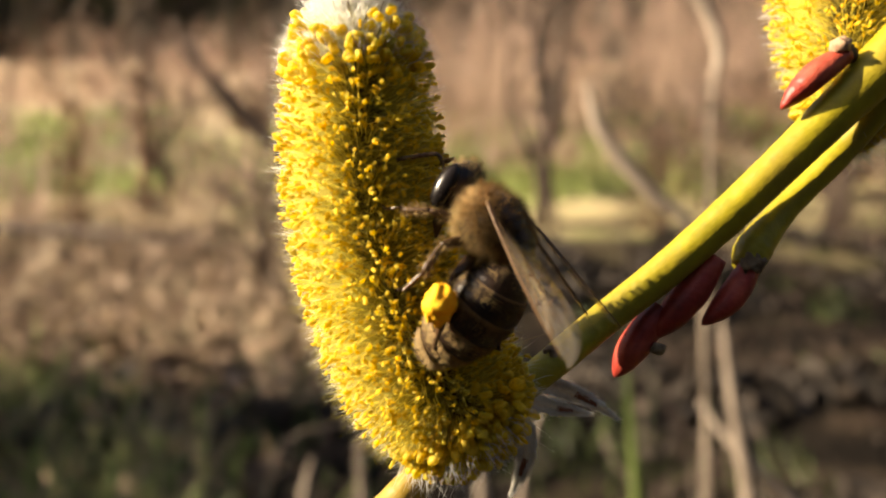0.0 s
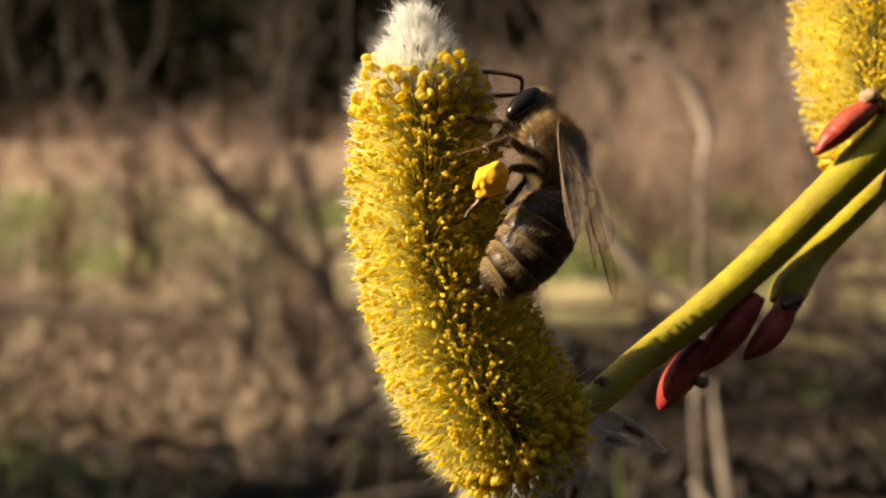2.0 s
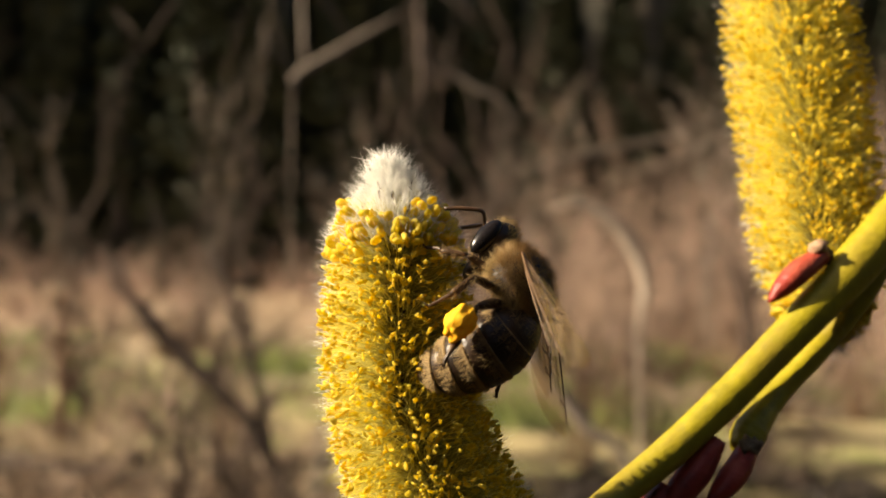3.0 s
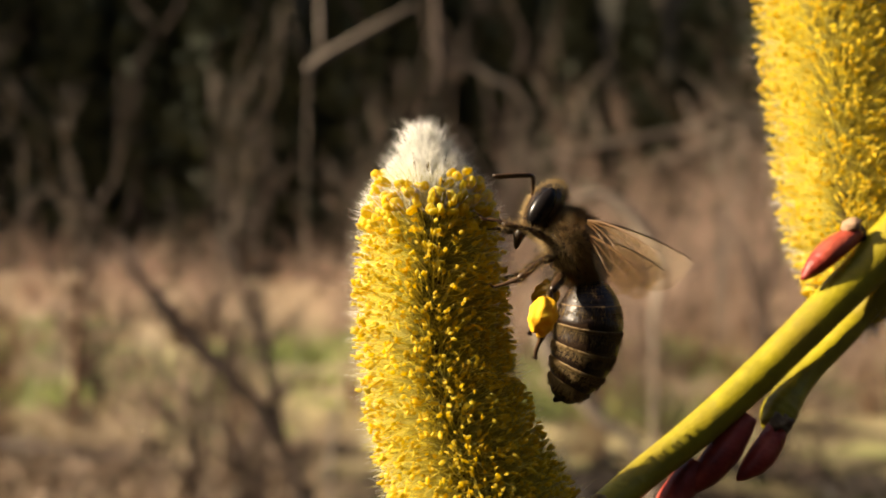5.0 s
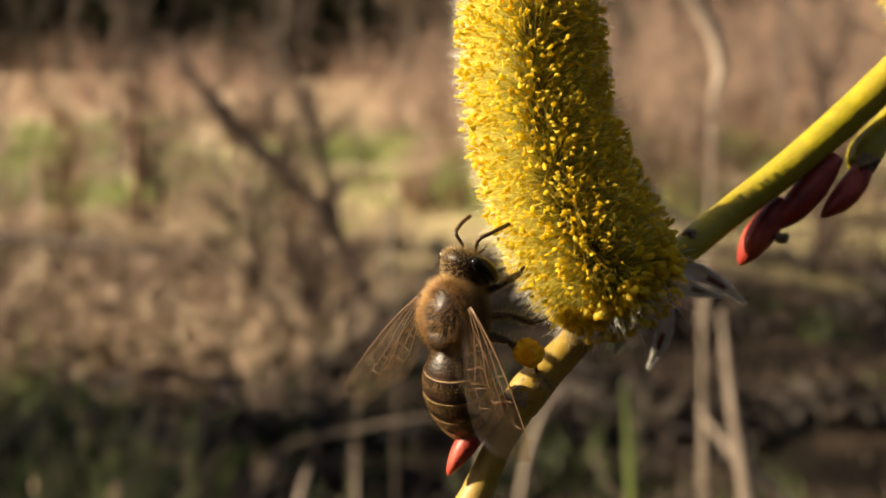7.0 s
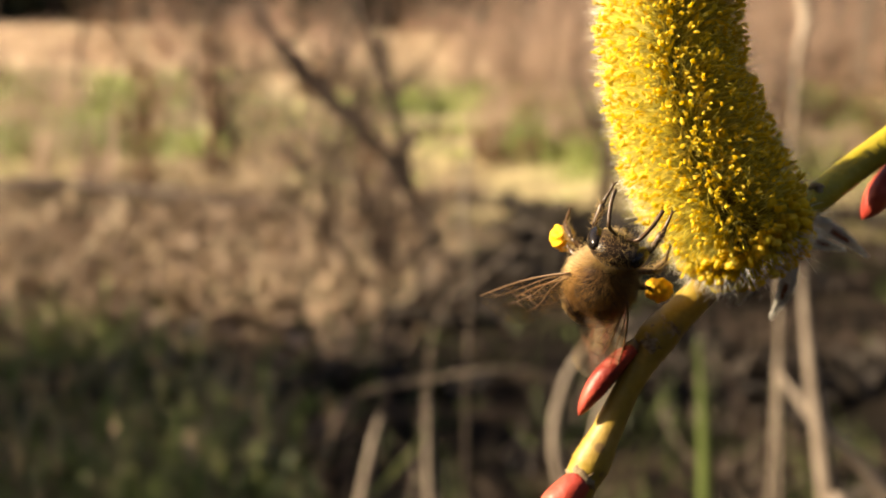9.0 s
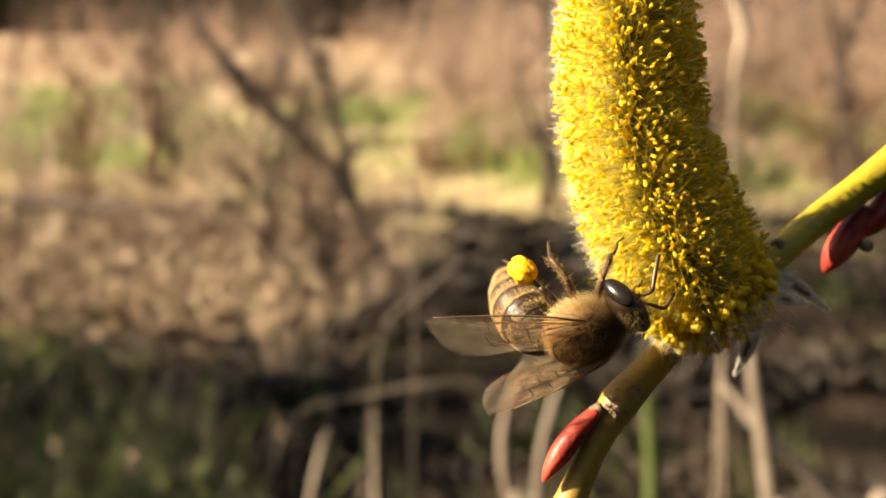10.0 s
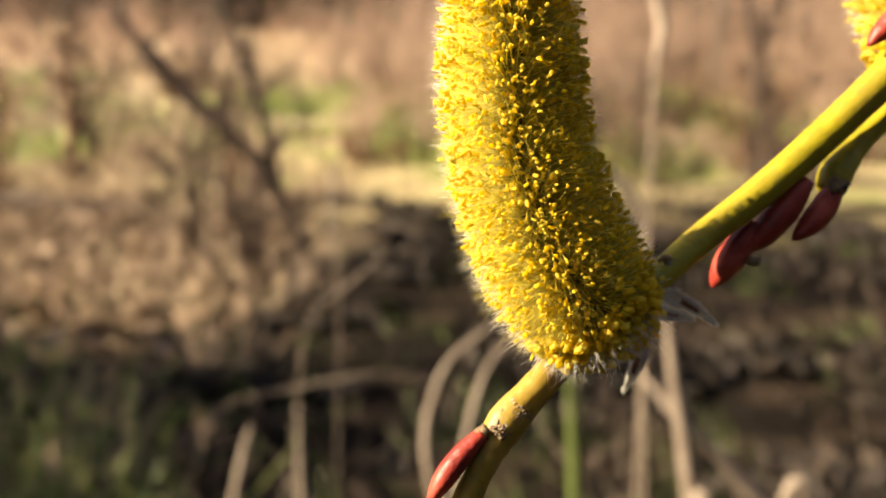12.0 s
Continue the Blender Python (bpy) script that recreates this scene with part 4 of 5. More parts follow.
# leaf litter
rng_bg = random.Random(21)
g = Geo()
for _ in range(7000):
    y = 2.0 + 3.8 * rng_bg.random()
    x = rng_bg.uniform(-0.6, 0.6) * y
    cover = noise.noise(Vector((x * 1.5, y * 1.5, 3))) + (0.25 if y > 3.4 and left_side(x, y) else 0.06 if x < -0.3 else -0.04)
    # leaves outside this zone get the copy coloured as if in shade
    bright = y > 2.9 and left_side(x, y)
    if cover < 0:
        continue
    L, W = rng_bg.uniform(0.03, 0.075), rng_bg.uniform(0.015, 0.035)
    m = Matrix.Translation((x, y, ground_height(x, y) + rng_bg.uniform(0.005, 0.05))) @ Euler((rng_bg.gauss(0, 0.7), rng_bg.gauss(0, 0.7), rng_bg.random() * 6.3)).to_matrix().to_4x4()
    verts = []
    for i in range(5):
        u = i / 4
        q = W * math.sin(math.pi * (0.06 + 0.88 * u)) ** 0.8
        verts += [(-q, (u - 0.5) * 2 * L, 0.3 * q + 0.012 * math.sin(u * 3)), (0, (u - 0.5) * 2 * L, 0.012 * math.sin(u * 3)), (q, (u - 0.5) * 2 * L, 0.3 * q + 0.012 * math.sin(u * 3))]
    faces = []
    for i in range(4):
        faces += [(i * 3, i * 3 + 1, i * 3 + 4, i * 3 + 3), (i * 3 + 1, i * 3 + 2, i * 3 + 5, i * 3 + 4)]
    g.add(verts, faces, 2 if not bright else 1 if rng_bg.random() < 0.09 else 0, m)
tagged(new("leaf_litter", g.mesh("leaf_litter", [M_LEAF, M_LEAF_PALE, M_LEAF_SHADED])), "brown fallen leaves lying on the soil", "leaf litter", kind="stuff")


def stalk(name, label, rows, mat, group, side=None, seed=0):
    """A dead stem from the ground through its rows (x, y, z, radius in metres), with side twigs."""
    rng = random.Random(seed)
    g = Geo()
    path = smooth_path(rows, 6)
    g.add(*tube([Vector(p[:3]) for p in path], [p[3] for p in path], 8))
    ob = tagged(new(name, g.mesh(name, [mat])), label, "dead stem", group)
    for _ in range(side or 0):
        p = path[rng.randrange(len(path) // 3, len(path) - 1)]
        b = Vector(p[:3])
        d = Vector((rng.gauss(0, 0.6), rng.gauss(0, 0.6), 0.8)).normalized() * rng.uniform(0.08, 0.3)
        t = Geo()
        t.add(*tube([b, b + d * 0.5 + Vector((0, 0, -0.01)), b + d], [p[3] * 0.6, p[3] * 0.45, p[3] * 0.2], 6))
        part("side_twig", t, mat, ob)
    return ob


stalk("dead_grass_stem", "pale dead grass stem standing behind the twig", [(0.193, 0.575, -0.020, 0.0060), (0.198, 0.549, 0.703, 0.0060), (0.196, 0.552, 0.747, 0.0060), (0.193, 0.555, 0.761, 0.0060), (0.188, 0.561, 0.794, 0.0055), (0.181, 0.569, 0.833, 0.0044), (0.175, 0.577, 0.875, 0.0030), (0.171, 0.583, 0.903, 0.0012)], M_STEM_PALE, "dead grass stems", 0, 50)
stalk("dead_grass_stem", "pale dead grass stem standing behind the twig", [(0.336, 0.605, -0.020, 0.0055), (0.271, 0.550, 0.712, 0.0055), (0.249, 0.553, 0.749, 0.0055), (0.236, 0.555, 0.761, 0.0055), (0.208, 0.560, 0.789, 0.0047), (0.180, 0.566, 0.815, 0.0032), (0.162, 0.590, 0.837, 0.0011)], M_STEM_PALE, "dead grass stems", 0, 51)
stalk("dead_grass_stem", "pale dead grass stem standing behind the twig", [(0.031, 0.624, -0.020, 0.0042), (0.035, 0.569, 0.700, 0.0042), (0.033, 0.571, 0.740, 0.0042), (0.031, 0.574, 0.753, 0.0042), (0.025, 0.580, 0.782, 0.0038), (0.027, 0.585, 0.811, 0.0031), (0.040, 0.591, 0.842, 0.0021), (0.069, 0.596, 0.865, 0.0008)], M_STEM_PALE, "dead grass stems", 0, 52)
stalk("dead_grass_stem", "pale dead grass stem standing behind the twig", [(0.054, 0.698, -0.020, 0.0040), (0.049, 0.640, 0.629, 0.0040), (0.051, 0.644, 0.695, 0.0040), (0.054, 0.648, 0.717, 0.0040), (0.059, 0.658, 0.766, 0.0034), (0.071, 0.666, 0.807, 0.0023), (0.087, 0.670, 0.831, 0.0008)], M_STEM_PALE, "dead grass stems", 0, 53)
stalk("green_stem", "green weed stem standing behind the twig", [(0.158, 0.792, -0.020, 0.0068), (0.160, 0.735, 0.604, 0.0068), (0.159, 0.738, 0.655, 0.0068), (0.158, 0.742, 0.672, 0.0068), (0.156, 0.749, 0.710, 0.0059), (0.152, 0.759, 0.760, 0.0040), (0.147, 0.767, 0.801, 0.0014)], M_GREEN_DARK, "weeds", 0, 54)
stalk("dead_grass_stem", "pale dead grass stem standing behind the twig", [(-0.045, 1.020, -0.020, 0.0009), (-0.045, 0.976, 0.705, 0.0010), (-0.045, 0.970, 0.801, 0.0013), (-0.052, 0.980, 0.850, 0.0027), (-0.050, 0.989, 0.900, 0.0026), (-0.043, 0.995, 0.927, 0.0009)], M_STEM_PALE, "dead grass stems", 0, 55)
stalk("dead_grass_stem", "pale dead grass stem standing behind the twig", [(-0.181, 1.108, -0.020, 0.0009), (-0.093, 1.064, 0.641, 0.0010), (-0.081, 1.058, 0.728, 0.0010), (-0.041, 1.065, 0.765, 0.0018), (0.007, 1.073, 0.807, 0.0007)], M_STEM_PALE, "dead grass stems", 0, 56)
stalk("dead_grass_stem", "pale dead grass stem standing behind the twig", [(-0.144, 0.978, -0.020, 0.0060), (-0.150, 0.920, 0.502, 0.0060), (-0.147, 0.924, 0.563, 0.0060), (-0.144, 0.928, 0.584, 0.0060), (-0.136, 0.937, 0.629, 0.0044), (-0.129, 0.942, 0.657, 0.0012)], M_STEM_PALE, "dead grass stems", 0, 57)
stalk("dead_grass_stem", "pale dead grass stem standing behind the twig", [(-0.078, 0.978, -0.020, 0.0055), (-0.076, 0.920, 0.502, 0.0055), (-0.077, 0.924, 0.563, 0.0055), (-0.078, 0.928, 0.584, 0.0055), (-0.081, 0.937, 0.629, 0.0040), (-0.083, 0.946, 0.673, 0.0011)], M_STEM_PALE, "dead grass stems", 0, 58)
stalk("dead_grass_stem", "pale dead grass stem standing behind the twig", [(-0.481, 1.185, -0.020, 0.0009), (-0.217, 1.141, 0.529, 0.0010), (-0.181, 1.135, 0.601, 0.0010), (-0.102, 1.139, 0.622, 0.0021), (-0.023, 1.142, 0.638, 0.0020), (0.051, 1.143, 0.641, 0.0007)], M_STEM_PALE, "dead grass stems", 0, 59)
stalk("dead_weed_stalk", "brown dead weed stalk in the field", [(-0.108, 1.367, -0.020, 0.0009), (-0.108, 1.279, 1.126, 0.0010), (-0.108, 1.267, 1.280, 0.0030), (-0.100, 1.272, 1.305, 0.0060), (-0.046, 1.279, 1.342, 0.0058), (0.023, 1.288, 1.389, 0.0020)], M_STEM_PALE, "dead weed stalks", 3, 60)
stalk("dead_weed_stalk", "brown dead weed stalk in the field", [(0.055, 1.420, -0.020, 0.0009), (0.055, 1.332, 1.134, 0.0010), (0.055, 1.320, 1.288, 0.0033), (0.054, 1.332, 1.349, 0.0057), (0.048, 1.347, 1.427, 0.0022)], M_STEM_BROWN, "dead weed stalks", 0, 61)
stalk("dead_weed_stalk", "brown dead weed stalk in the field", [(0.368, 1.416, -0.020, 0.0009), (0.192, 1.328, 1.118, 0.0010), (0.168, 1.316, 1.270, 0.0024), (0.123, 1.322, 1.303, 0.0041), (0.078, 1.328, 1.331, 0.0016)], M_STEM_PALE, "dead weed stalks", 0, 62)
stalk("dead_grass_stem", "pale dead grass stem standing behind the twig", [(0.254, 0.858, -0.020, 0.0016), (0.210, 0.770, 0.895, 0.0017), (0.204, 0.758, 1.017, 0.0023), (0.209, 0.765, 1.057, 0.0050), (0.192, 0.773, 1.096, 0.0057), (0.161, 0.777, 1.118, 0.0038), (0.134, 0.776, 1.112, 0.0016)], M_STEM_STRAW, "dead grass stems", 0, 63)
stalk("dead_grass_stem", "pale dead grass stem standing behind the twig", [(0.282, 0.788, -0.020, 0.0016), (0.194, 0.700, 0.811, 0.0017), (0.182, 0.688, 0.922, 0.0025), (0.149, 0.694, 0.954, 0.0052), (0.113, 0.703, 0.997, 0.0050), (0.102, 0.710, 1.033, 0.0017)], M_STEM_STRAW, "dead grass stems", 0, 64)
stalk("dead_weed_stalk", "brown dead weed stalk in the field", [(1.103, 1.785, -0.020, 0.0009), (0.663, 1.697, 1.174, 0.0010), (0.603, 1.685, 1.334, 0.0018), (0.477, 1.678, 1.295, 0.0036), (0.326, 1.671, 1.260, 0.0035), (0.178, 1.662, 1.217, 0.0012)], M_STEM_PALE, "dead weed stalks", 2, 65)
stalk("dead_weed_stalk", "brown dead weed stalk in the field", [(1.002, 1.780, -0.020, 0.0009), (0.650, 1.692, 1.153, 0.0010), (0.602, 1.680, 1.310, 0.0021), (0.505, 1.671, 1.263, 0.0036), (0.382, 1.663, 1.220, 0.0014)], M_STEM_PALE, "dead weed stalks", 2, 66)
stalk("dead_weed_stalk", "rusty brown dead weed stalk in the field", [(-1.177, 4.255, -0.020, 0.0009), (-1.177, 4.167, 0.363, 0.0010), (-1.177, 4.155, 0.412, 0.0135), (-1.195, 4.202, 0.654, 0.0232), (-1.216, 4.261, 0.960, 0.0090)], M_RUST, "dead weed stalks", 14, 67)
stalk("dead_weed_stalk", "brown dead weed stalk in the field", [(-0.300, 4.593, -0.020, 0.0009), (-0.300, 4.505, 0.048, 0.0010), (-0.300, 4.493, 0.055, 0.0138), (-0.515, 4.562, 0.413, 0.0294), (-0.813, 4.617, 0.697, 0.0339), (-1.061, 4.668, 0.956, 0.0228), (-1.185, 4.704, 1.144, 0.0092)], M_STEM_BROWN, "dead weed stalks", 8, 68)
stalk("dead_weed_stalk", "brown dead weed stalk in the field", [(-0.276, 4.611, -0.020, 0.0009), (-0.364, 4.523, 0.132, 0.0010), (-0.376, 4.511, 0.150, 0.0132), (-0.488, 4.595, 0.582, 0.0266), (-0.595, 4.656, 0.893, 0.0256), (-0.722, 4.715, 1.201, 0.0088)], M_STEM_BROWN, "dead weed stalks", 8, 69)
stalk("dead_weed_stalk", "brown dead weed stalk in the field", [(1.683, 4.453, -0.020, 0.0009), (1.683, 4.365, 0.340, 0.0010), (1.683, 4.353, 0.387, 0.0078), (1.632, 4.412, 0.687, 0.0157), (1.597, 4.461, 0.941, 0.0151), (1.554, 4.519, 1.239, 0.0052)], M_STEM_BROWN, "dead weed stalks", 6, 70)
stalk("dead_weed_stalk", "brown dead weed stalk in the field", [(0.474, 4.429, -0.020, 0.0009), (0.474, 4.341, 0.228, 0.0010), (0.474, 4.329, 0.259, 0.0078), (0.427, 4.405, 0.652, 0.0157), (0.391, 4.472, 0.999, 0.0151), (0.344, 4.544, 1.369, 0.0052)], M_STEM_BROWN, "dead weed stalks", 5, 71)


def bush_twigs(name, label, x, y, height, stems, radius, mat, seed, spread=0.35):
    """A leafless shrub: stems from one foot, each with side twigs."""
    rng = random.Random(seed)
    top = thing(name, label, "shrub", pose(x, y, ground_height(x, y) - 0.03))
    for _ in range(stems):
        g = Geo()
        lean = Vector((rng.gauss(0, spread), rng.gauss(0, spread), 1)).normalized()
        h = height * rng.uniform(0.65, 1.1)
        foot = Vector((rng.gauss(0, 0.05), rng.gauss(0, 0.05), 0))
        path = [foot + lean * h * i / 7 + Vector((rng.gauss(0, 0.02), rng.gauss(0, 0.02), 0)) * i for i in range(8)]
        g.add(*tube(path, [radius * (1 - 0.8 * i / 7) for i in range(8)], 5))
        for _ in range(9):
            i = rng.randrange(2, 8)
            d = (lean + Vector((rng.gauss(0, 0.6), rng.gauss(0, 0.6), 0.1))).normalized() * h * rng.uniform(0.12, 0.3)
            g.add(*tube([path[i], path[i] + d * 0.5, path[i] + d + Vector((0, 0, 0.03))], [radius * 0.4, radius * 0.3, radius * 0.1], 4))
        part("shrub_stem", g, mat, top)
    return top


bush_twigs("bare_shrub", "leafless brown shrub with thin dark stems in the field", 2.16, 5.84, 1.60, 4, 0.024, M_STEM_BROWN, 7, 0.25)
bush_twigs("bare_shrub", "leafless brown shrub with thin dark stems in the field", -1.77, 6.40, 1.00, 5, 0.022, M_STEM_BROWN, 8, 0.10)
bush_twigs("bare_shrub", "leafless brown shrub with thin dark stems in the field", 0.58, 6.10, 1.90, 3, 0.028, M_STEM_BROWN, 9, 0.12)
bush_twigs("bare_shrub", "fine-stemmed leafless brown shrub standing in the leaf litter", -0.42, 3.75, 1.15, 13, 0.0085, M_STEM_BROWN, 41, 0.30)
bush_twigs("bare_shrub", "fine-stemmed leafless brown shrub standing in the leaf litter", -0.75, 4.6, 1.3, 9, 0.0095, M_STEM_BROWN, 42, 0.34)
bush_twigs("bare_shrub", "low leafless shrub in the shaded litter", 1.05, 4.2, 0.9, 10, 0.0085, M_STEM_BROWN, 43, 0.45)


def dead_dock(x, y, height, blades, seed):
    """A rusty dead weed: upright seed stalks crowded into a narrow spire."""
    rng = random.Random(seed)
    top = thing("dead_dock", "rusty-brown dead dock plant standing in dry grass", "dead weed", pose(x, y, ground_height(x, y) - 0.02), "dead docks")
    for _ in range(6):
        g = Geo()
        a, r = rng.random() * 6.28, rng.uniform(0.2, 1.0)
        foot = Vector((math.cos(a) * 0.03 * r, math.sin(a) * 0.03 * r, 0))
        tip = foot + Vector((math.cos(a) * 0.11 * r, math.sin(a) * 0.11 * r, height * rng.uniform(0.65, 1.0)))
        g.add(*tube([foot, foot.lerp(tip, 0.5), tip], [0.006, 0.005, 0.003], 6))
        for _ in range(blades // 6):
            u = rng.uniform(0.3, 1.0)
            q = rng.random() * 6.28
            d = Vector((math.cos(q) * 0.5, math.sin(q) * 0.5, 1)).normalized() * rng.uniform(0.05, 0.11)
            flat_blade(g, foot.lerp(tip, u), foot.lerp(tip, u) + d, (0, 0, 0), 0.010 * rng.uniform(0.7, 1.3))
        part("seed_stalk", g, M_DOCK, top, kind="stuff")


for k, (x, y, h) in enumerate([(1.25, 6.0, 0.7), (1.9, 6.8, 0.85), (2.5, 7.3, 0.9), (1.6, 7.8, 0.8), (3.0, 8.2, 1.0), (2.2, 5.4, 0.6)]):
    bush_twigs("bare_shrub", "low leafless brown shrub in the dry grass", x, y, h, 12, 0.010, M_STEM_BROWN if k % 2 else M_RUST, 95 + k, 0.5)
dead_dock(-1.98, 5.65, 0.85, 150, 90)
rng_row = random.Random(77)
for k in range(30):
    y = rng_row.uniform(10, 20)
    x = rng_row.uniform(-0.04, 0.6) * y
    bush_twigs("bare_bush", "leafless pinkish-brown bush at the edge of the field", x, y, rng_row.uniform(1.1, 1.9) * (0.75 + 0.02 * y), 15, 0.011, M_BRUSH if k % 3 else M_STEM_BROWN, 700 + k, 0.42)
for k in range(26):
    y = rng_row.uniform(11, 18)
    side = rng_row.uniform(0.03, 0.6)
    bush_twigs("bare_bush", "tall leafless pinkish-brown bush at the edge of the field", side * y, y, (1.8 + 3.1 * side) * rng_row.uniform(0.8, 1.15), 18, 0.010, M_BRUSH, 850 + k, 0.4)
for k in range(12):
    y = rng_row.uniform(16, 24)
    bush_twigs("bare_bush", "low leafless bush before the dark wood", rng_row.uniform(-0.6, -0.15) * y, y, rng_row.uniform(0.9, 1.7), 13, 0.014, M_BRUSH, 740 + k, 0.45)
for k in range(44):
    y = rng_row.uniform(20, 40)
    bush_twigs("bare_bush", "low pinkish-brown bush before the dark wood", rng_row.uniform(-0.6, 0.6) * y, y, rng_row.uniform(0.7, 2.0), 9, 0.022, M_BRUSH if k % 4 else M_RUST, 800 + k, 0.5)
# dark line across the dry grass, built as a branch shape with twigs
fallen = Geo()
fallen.add(*tube(smooth_path([(-3.2, 5.35, 0.06), (-2.4, 5.45, 0.10), (-1.7, 5.30, 0.09), (-1.15, 5.22, 0.05), (-0.7, 5.12, 0.02)], 5), [0.05 - 0.0016 * i for i in range(21)], 9))
dark_branch_strip = thing("dark_branch_strip", "dark branch-shaped strip lying in the dry grass", "branch", pose(0, 0, 0))
part("limb", fallen, M_STEM_BROWN, dark_branch_strip)
for k, (x, y) in enumerate([(-2.6, 5.42), (-1.9, 5.35), (-1.3, 5.24)]):
    twig = Geo()
    twig.add(*tube([(x, y, 0.09), (x + 0.16, y + 0.05, 0.13), (x + 0.34, y - 0.06 + 0.06 * k, 0.15)], [0.016, 0.011, 0.004], 6))
    part("side_twig", twig, M_STEM_BROWN, dark_branch_strip)
for k in range(16):
    bush_twigs("sapling", "slim leafless sapling before the dark wood", -6.5 + 0.8 * k + rng_row.uniform(-0.4, 0.4), rng_row.uniform(10, 17), rng_row.uniform(3.5, 5.0), rng_row.randint(1, 3), 0.035, M_STEM_BROWN if k % 2 == 0 else M_TRUNK, 760 + k, 0.12)


# unseen bushes, added to shade the near ground and to cut skylight
def shade_bush(x, y, r, h, seed):
    rng = random.Random(seed)
    top = thing("shade_bush", "dense dark evergreen bush, unseen, added to block light", "shrub", pose(x, y, 0), "hedge")
    g = Geo()
    for _ in range(5):
        d = Vector((rng.gauss(0, 0.05), rng.gauss(0, 0.05), 1)) * h * 0.8
        g.add(*tube([(0, 0, -0.05), d * 0.5, d], [0.03, 0.02, 0.008], 6))
    part("stems", g, M_TRUNK, top, kind="stuff")
    c = Geo()
    for _ in range(760):
        q = Vector((rng.gauss(0, 1), rng.gauss(0, 1), rng.gauss(0, 1))).normalized() * rng.random() ** 0.4
        p = Vector((q.x * r, q.y * r, h * 0.52 + q.z * h * 0.5))
        d = Vector((rng.gauss(0, 1), rng.gauss(0, 1), rng.gauss(0, 1))).normalized() * 0.1
        s = d.cross(Vector((0.2, 0.3, 1))).normalized() * 0.04
        c.add([p, p + d * 0.5 + s, p + d, p + d * 0.5 - s], [(0, 1, 2, 3)])
    part("crown", c, M_NEEDLES, top, kind="stuff")


rng_shade = random.Random(5)
# row out of view on the left, throwing shadow over the near ground
for k in range(5):
    y = 1.25 + 0.40 * k + rng_shade.uniform(-0.1, 0.1)
    shade_bush(-0.55 * y - 1.25 - rng_shade.random() * 0.5, y, rng_shade.uniform(0.4, 0.55), rng_shade.uniform(1.5, 1.95), 900 + k)

# row behind the camera, added to dim the sky fill on the willow
for k in range(12):
    shade_bush(-2.6 + 0.5 * k + rng_shade.uniform(-0.1, 0.1), -1.5 - rng_shade.random() * 0.5 + 0.05 * abs(k - 6), rng_shade.uniform(0.45, 0.6), rng_shade.uniform(2.7, 3.5), 930 + k)

# woodland edge
def tree(x, y, height, radius, seed, crown):
    rng = random.Random(seed)
    top = thing("woodland_tree", "dark woodland tree with thin bare lower limbs at the field's edge", "tree", pose(x, y, -0.05), "woodland edge")
    g = Geo()
    path = [Vector((rng.gauss(0, 0.06) * i * 0.4, rng.gauss(0, 0.06) * i * 0.4, height * i / 8)) for i in range(9)]
    g.add(*tube(path, [radius * (1 - 0.75 * i / 8) for i in range(9)], 8))
    for _ in range(16):
        i = rng.randrange(1, 8)
        a = rng.random() * 6.28
        L = rng.uniform(0.6, 1.8)
        d = Vector((math.cos(a), math.sin(a), rng.uniform(-0.3, 0.5)))
        g.add(*tube([path[i], path[i] + d * L * 0.5, path[i] + d * L + Vector((0, 0, -0.2))], [radius * 0.25, radius * 0.16, radius * 0.05], 5))
    part("trunk", g, M_TRUNK, top)
    c = Geo()
    for _ in range(crown):
        h = rng.uniform(0.02, 1.0) * height
        r = 3.2 * (1.08 - h / height) * math.sqrt(rng.random())
        a = rng.random() * 6.28
        p = Vector((math.cos(a) * r, math.sin(a) * r, h))
        for _ in range(3):
            d = Vector((rng.gauss(0, 1), rng.gauss(0, 1), rng.gauss(-0.2, 0.5))).normalized() * rng.uniform(0.4, 0.95)
            s = d.cross(Vector((0.2, 0.3, 1))).normalized() * 0.22
            c.add([p, p + d * 0.5 + s, p + d, p + d * 0.5 - s + Vector((0, 0, -0.05))], [(0, 1, 2, 3)])
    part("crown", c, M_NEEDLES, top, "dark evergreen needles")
    return top


rng_wood = random.Random(31)
g = Geo()
# full ring: the unseen part behind the camera is added to cut skylight
n = 216
verts = []
for i in range(n + 1):
    a = radians(-180 + 360 * i / n)
    h = 27 + 4 * noise.noise(Vector((i * 0.4, 0, 0))) + 2.5 * noise.noise(Vector((i * 1.3, 4, 0)))
    for q in (0, 0.35, 0.7, 1):
        w = 88 + 3 * noise.noise(Vector((i * 0.9, q * 5, 2)))
        verts.append((w * math.sin(a), w * math.cos(a), q * h - 0.2))
g.add(verts, [(i * 4 + k, i * 4 + k + 4, i * 4 + k + 5, i * 4 + k + 1) for i in range(n) for k in range(3)])
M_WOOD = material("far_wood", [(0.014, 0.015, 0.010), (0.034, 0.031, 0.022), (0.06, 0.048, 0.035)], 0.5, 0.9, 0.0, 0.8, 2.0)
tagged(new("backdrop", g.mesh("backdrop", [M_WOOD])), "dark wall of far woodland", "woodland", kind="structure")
for k in range(64):
    row = k % 3
    tree(-40 + 80 * (k + rng_wood.random()) / 64, 56 + row * 5 + rng_wood.uniform(-1.5, 1.5), rng_wood.uniform(17, 22), rng_wood.uniform(0.16, 0.3), 400 + k, 900)


